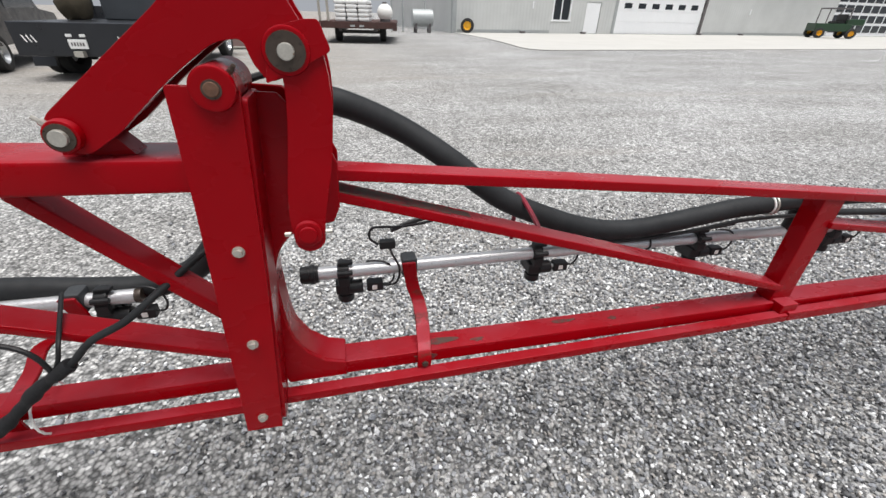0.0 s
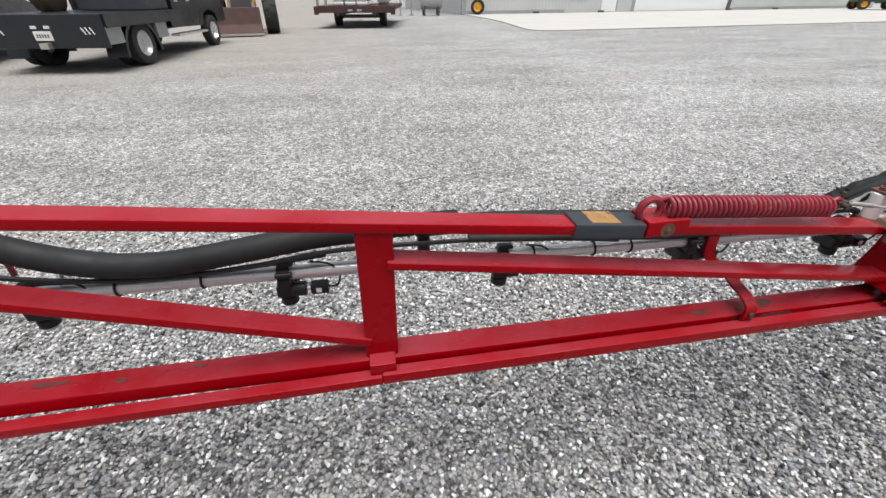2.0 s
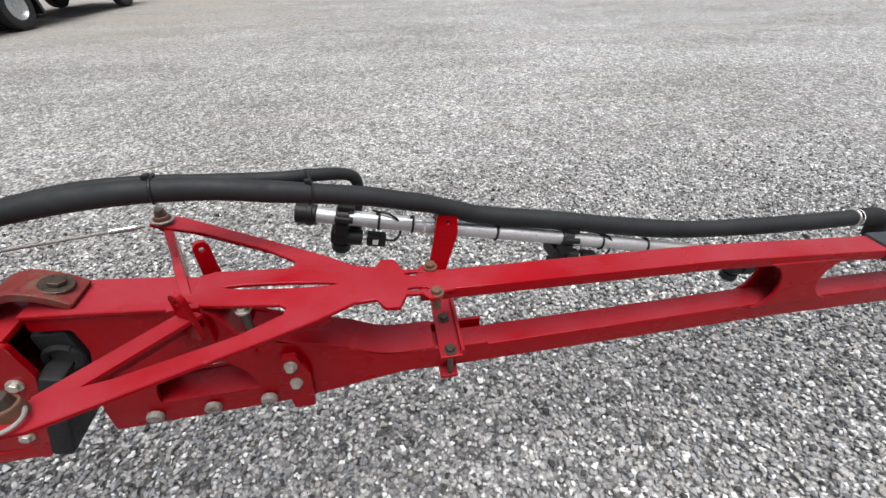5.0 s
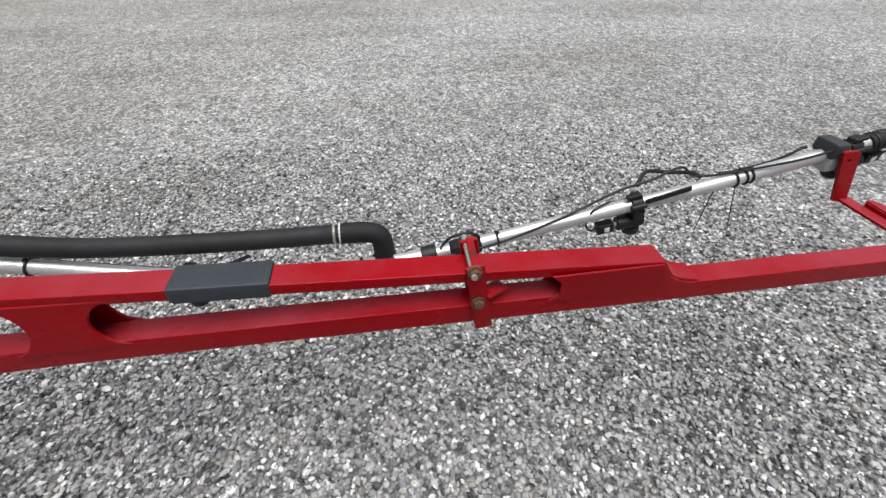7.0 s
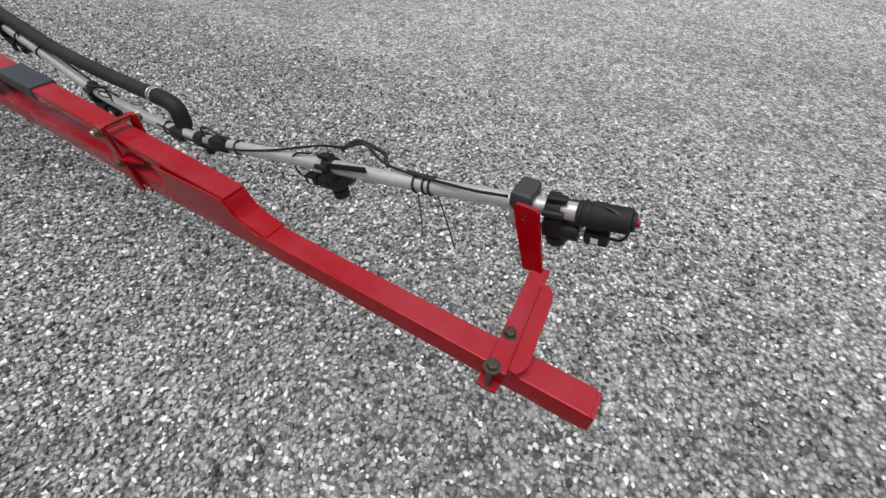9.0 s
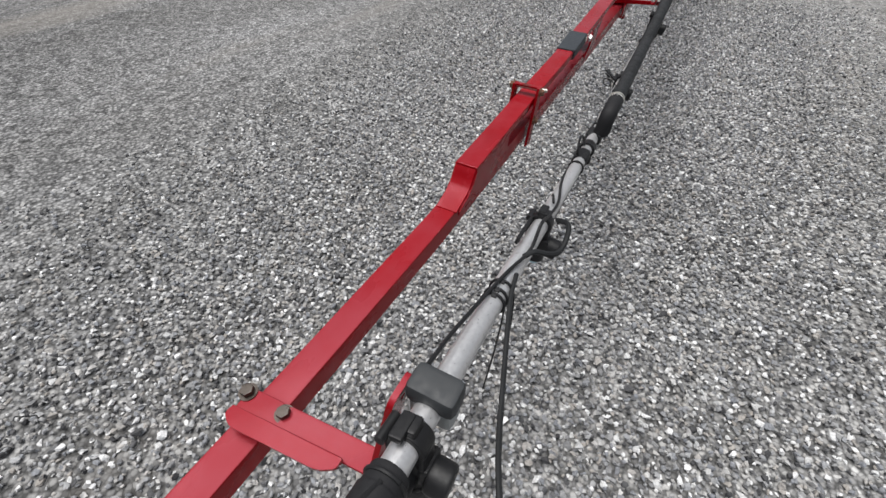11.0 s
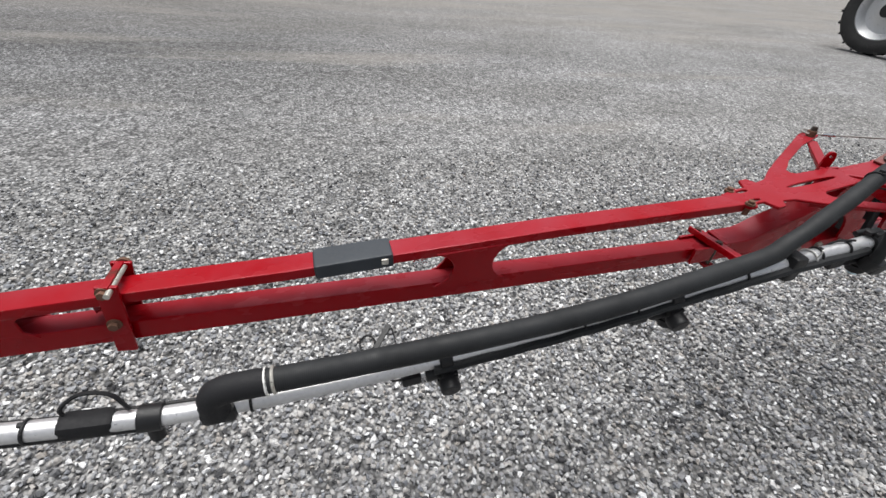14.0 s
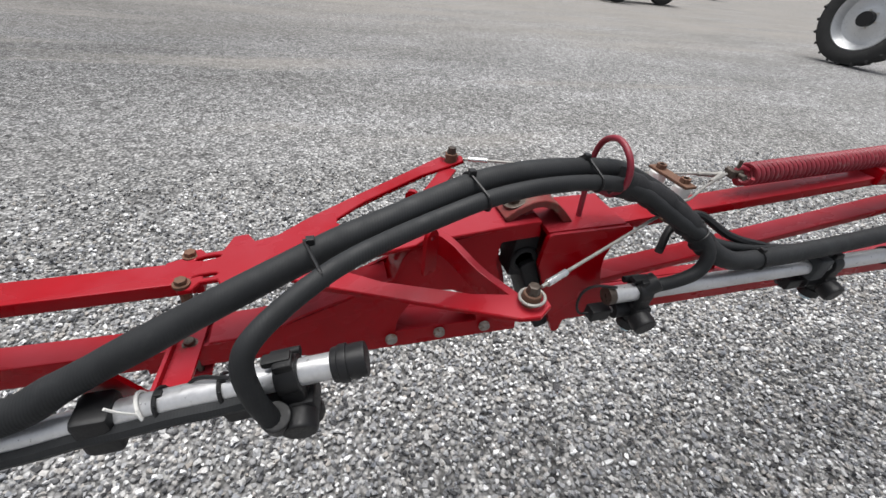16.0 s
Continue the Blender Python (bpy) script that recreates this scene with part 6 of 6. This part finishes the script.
def build_wires():
    w = thing("nozzle_wiring", (1.0, 0.22, 0.80), "thin black nozzle wiring tied along the pipe", "wire", "wiring along the boom")
    part("wire", sweep([(0.30, 0.19, 0.93), (0.36, 0.20, 0.945), (0.45, 0.205, 0.955), (0.52, 0.20, 0.935), (0.58, 0.21, 0.895), (0.68, 0.215, 0.862), (0.82, 0.215, 0.836), (0.98, 0.215, 0.826), (1.15, 0.212, 0.838), (1.33, 0.208, 0.860), (1.58, 0.206, 0.858), (1.72, 0.206, 0.852), (2.0, 0.208, 0.818)], 0.0055, 8), PLASTIC, w)
    part("wire", sweep([(0.70, 0.232, 0.832), (0.9, 0.226, 0.822), (1.1, 0.222, 0.826), (1.3, 0.222, 0.842)], 0.0045, 8), PLASTIC, w)
    part("lead", sweep([(0.275, 0.225, 0.760), (0.310, 0.215, 0.770), (0.318, 0.20, 0.820), (0.300, 0.185, 0.872), (0.292, 0.18, 0.905)], 0.0030, 6), PLASTIC, w)
    part("plug", boxes((0.272, 0.308, 0.170, 0.190, 0.892, 0.912), bevel=0.004), PLASTIC, w, "loose black wire plug")
    part("lead", sweep([(0.270, 0.180, 0.902), (0.252, 0.182, 0.920), (0.262, 0.185, 0.942), (0.320, 0.175, 0.945), (0.38, 0.155, 0.962), (0.42, 0.140, 0.985)], 0.0030, 6), PLASTIC, w)
    w = thing("wiring_loom", (-0.3, 0.02, 0.64), "black taped wiring loom hanging by the inner pipe bracket", "wire", "wiring along the boom")
    part("loom", sweep([(-0.03, 0.262, 0.985), (0.00, 0.21, 0.965), (-0.06, 0.14, 0.948), (-0.122, 0.045, 0.922), (-0.175, 0.020, 0.886), (-0.238, 0.018, 0.853), (-0.291, 0.020, 0.801), (-0.346, 0.022, 0.765), (-0.413, 0.024, 0.701), (-0.47, 0.03, 0.650), (-0.62, 0.03, 0.60), (-0.9, 0.03, 0.585)], 0.0066, 10), HOSE, w)
    part("lead", sweep([(-0.62, 0.03, 0.885), (-0.46, 0.03, 0.884), (-0.367, 0.024, 0.860), (-0.330, 0.020, 0.833), (-0.316, 0.018, 0.790)], 0.0045, 8), PLASTIC, w)
    part("lead", sweep([(-0.330, 0.14, 0.880), (-0.301, 0.045, 0.847), (-0.304, 0.024, 0.815), (-0.322, 0.020, 0.782)], 0.0040, 8), PLASTIC, w)
    part("wrap", sweep([(-0.285, 0.020, 0.808), (-0.318, 0.020, 0.784), (-0.352, 0.022, 0.760), (-0.39, 0.023, 0.724), (-0.435, 0.026, 0.682), (-0.47, 0.030, 0.650)], lambda u: 0.0118 + 0.0016 * math.sin(17 * u) + 0.001 * math.sin(41 * u), 12), RUBBER, w)
    part("tie", ring((-0.405, 0.082, 0.652), (1, 0, 0.1), 0.052, 0.0024), WHITE, w, "white cable tie")
    w = thing("tip_wiring", (5.206, 0.293, 0.675), "thin black wiring tied along the tip pipe", "wire", "wiring along the boom")
    part("wire", sweep([along(PIPE_OUT, 3.34 + 0.05 * k)[0] + Vector((0, 0.018, -0.006 - 0.002 * (k % 2))) for k in range(21)], 0.0105, 8), HOSE, w)
    part("wire", sweep([(4.644, 0.269, 0.601), (4.804, 0.262, 0.602), (4.974, 0.266, 0.623), (5.136, 0.276, 0.668), (5.286, 0.300, 0.716), (5.366, 0.301, 0.738), (5.431, 0.300, 0.766), (5.476, 0.299, 0.739), (5.554, 0.284, 0.748), (5.694, 0.268, 0.774), (5.774, 0.265, 0.792)], 0.0031, 8), PLASTIC, w)
    # a dark round strip added along the underside of the pipe
    for x0, x1 in ((4.84, 5.31),):
        under = [along(PIPE_OUT, x0 + (x1 - x0) * k / 8)[0] + Vector((0, 0.009, -0.0150)) for k in range(9)]
        part("wire", sweep(under, 0.0062, 8), PLASTIC, w)
    part("tag", bar((5.345, 0.266, 0.702), (5.452, 0.268, 0.727), 0.005, 0.013, 0.001), RUBBER, w)
    part("tape", bar((4.884, 0.282, 0.609), (4.964, 0.283, 0.621), 0.041, 0.040, 0.014), RUBBER, w)
    part("loop", sweep([(4.864, 0.276, 0.624), (4.884, 0.266, 0.659), (4.924, 0.265, 0.669), (4.954, 0.273, 0.644), (4.924, 0.277, 0.617)], 0.0035, 6), PLASTIC, w)
    part("loop", sweep([(5.492, 0.294, 0.736), (5.478, 0.308, 0.742), (5.462, 0.330, 0.733), (5.440, 0.344, 0.727), (5.405, 0.346, 0.733), (5.372, 0.338, 0.736), (5.345, 0.315, 0.716)], 0.0050, 8), HOSE, w)
    part("lead", sweep([(5.539, 0.298, 0.740), (5.594, 0.309, 0.736), (5.716, 0.347, 0.726), (5.804, 0.376, 0.725), (5.868, 0.405, 0.723), (5.906, 0.423, 0.714)], lambda u: 0.0038 + 0.004 * max(0, u - 0.7), 8), HOSE, w)
    spots = [(PIPE_MID, 0.86), (PIPE_MID, 1.03), (PIPE_MID, 1.79), (PIPE_MID, 1.95), (PIPE_MID, 2.05), (PIPE_OUT, 3.385), (PIPE_OUT, 3.455), (PIPE_OUT, 3.64), (PIPE_OUT, 3.90), (PIPE_OUT, 4.02), (PIPE_OUT, 4.68), (PIPE_OUT, 5.00), (PIPE_OUT, 5.571), (PIPE_OUT, 5.594), (PIPE_OUT, 5.608)]
    p, d = along(PIPE_OUT, 3.475)
    q = thing("cable_tie", p, "white plastic tie round the steel pipe", "tie", "ties on the pipes")
    part("band", ring(p, d + Vector((0, 0.25, 0)), 0.0190, 0.0022), WHITE, q)
    part("tail", sweep([p + Vector((0, 0.016, 0.010)), p + Vector((0.012, 0.022, 0.028)), p + Vector((0.020, 0.024, 0.040))], 0.0016, 6), WHITE, q)
    for path, x in spots:
        p, d = along(path, x)
        q = thing("cable_tie", p, "black plastic tie round the steel pipe", "tie", "ties on the pipes")
        part("band", ring(p, d, 0.0182, 0.0026), PLASTIC, q)
        part("head", boxes((p.x - 0.004, p.x + 0.004, p.y - 0.004, p.y + 0.004, p.z + 0.014, p.z + 0.021), bevel=0.001), PLASTIC, q)
    tails = [[(5.550, 0.300, 0.716), (5.556, 0.306, 0.700), (5.560, 0.312, 0.632), (5.562, 0.314, 0.556)], [(5.600, 0.303, 0.726), (5.612, 0.306, 0.690), (5.632, 0.308, 0.630), (5.655, 0.308, 0.560)], [(4.455, 0.280, 0.648), (4.44, 0.252, 0.659), (4.418, 0.231, 0.667), (4.412, 0.233, 0.664), (4.408, 0.266, 0.646)]]
    q = thing("tie_flag", (4.44, 0.240, 0.667), "stiff black tie tag standing up behind the hose", "tie", "tie tails")
    part("tag", bar((4.452, 0.272, 0.666), (4.418, 0.229, 0.680), 0.011, 0.004, 0.001), PLASTIC, q)
    part("loop", ring((4.464, 0.248, 0.656), (0.3, 0.384, 0.806), 0.015, 0.0020), PLASTIC, q)
    for t in tails:
        q = thing("tie_tail", t[0], "long loose tail of a black cable tie", "tie", "tie tails")
        part("tail", sweep(t, 0.0015, 6), PLASTIC, q)


def build_twig():
    q = thing("twig", (1.73, 2.61, 0.0), "thin dry twig lying on the gravel", "twig")
    part("stem", sweep([(1.60, 2.54, 0.016), (1.70, 2.60, 0.020), (1.80, 2.645, 0.017), (1.88, 2.69, 0.014)], 0.004, 6), WOOD, q)


build_inner_section()
build_middle_section()
build_fold_linkage()
build_outer_section()
build_sleeves()
build_spring_and_cables()
build_pipe(PIPE_IN, "long grey stainless spray pipe on the inner section", False, True)
build_pipe(PIPE_MID, "long grey stainless spray pipe behind the red truss", True, True)
build_pipe(PIPE_OUT, "bent grey stainless spray pipe along the boom tip", True, False, True)
build_nozzles()
build_bare_clamp()
build_hoses()
build_wires()
build_twig()
build_gravel(-1.1, 7.2, -2.1, 2.4, 0.0152)
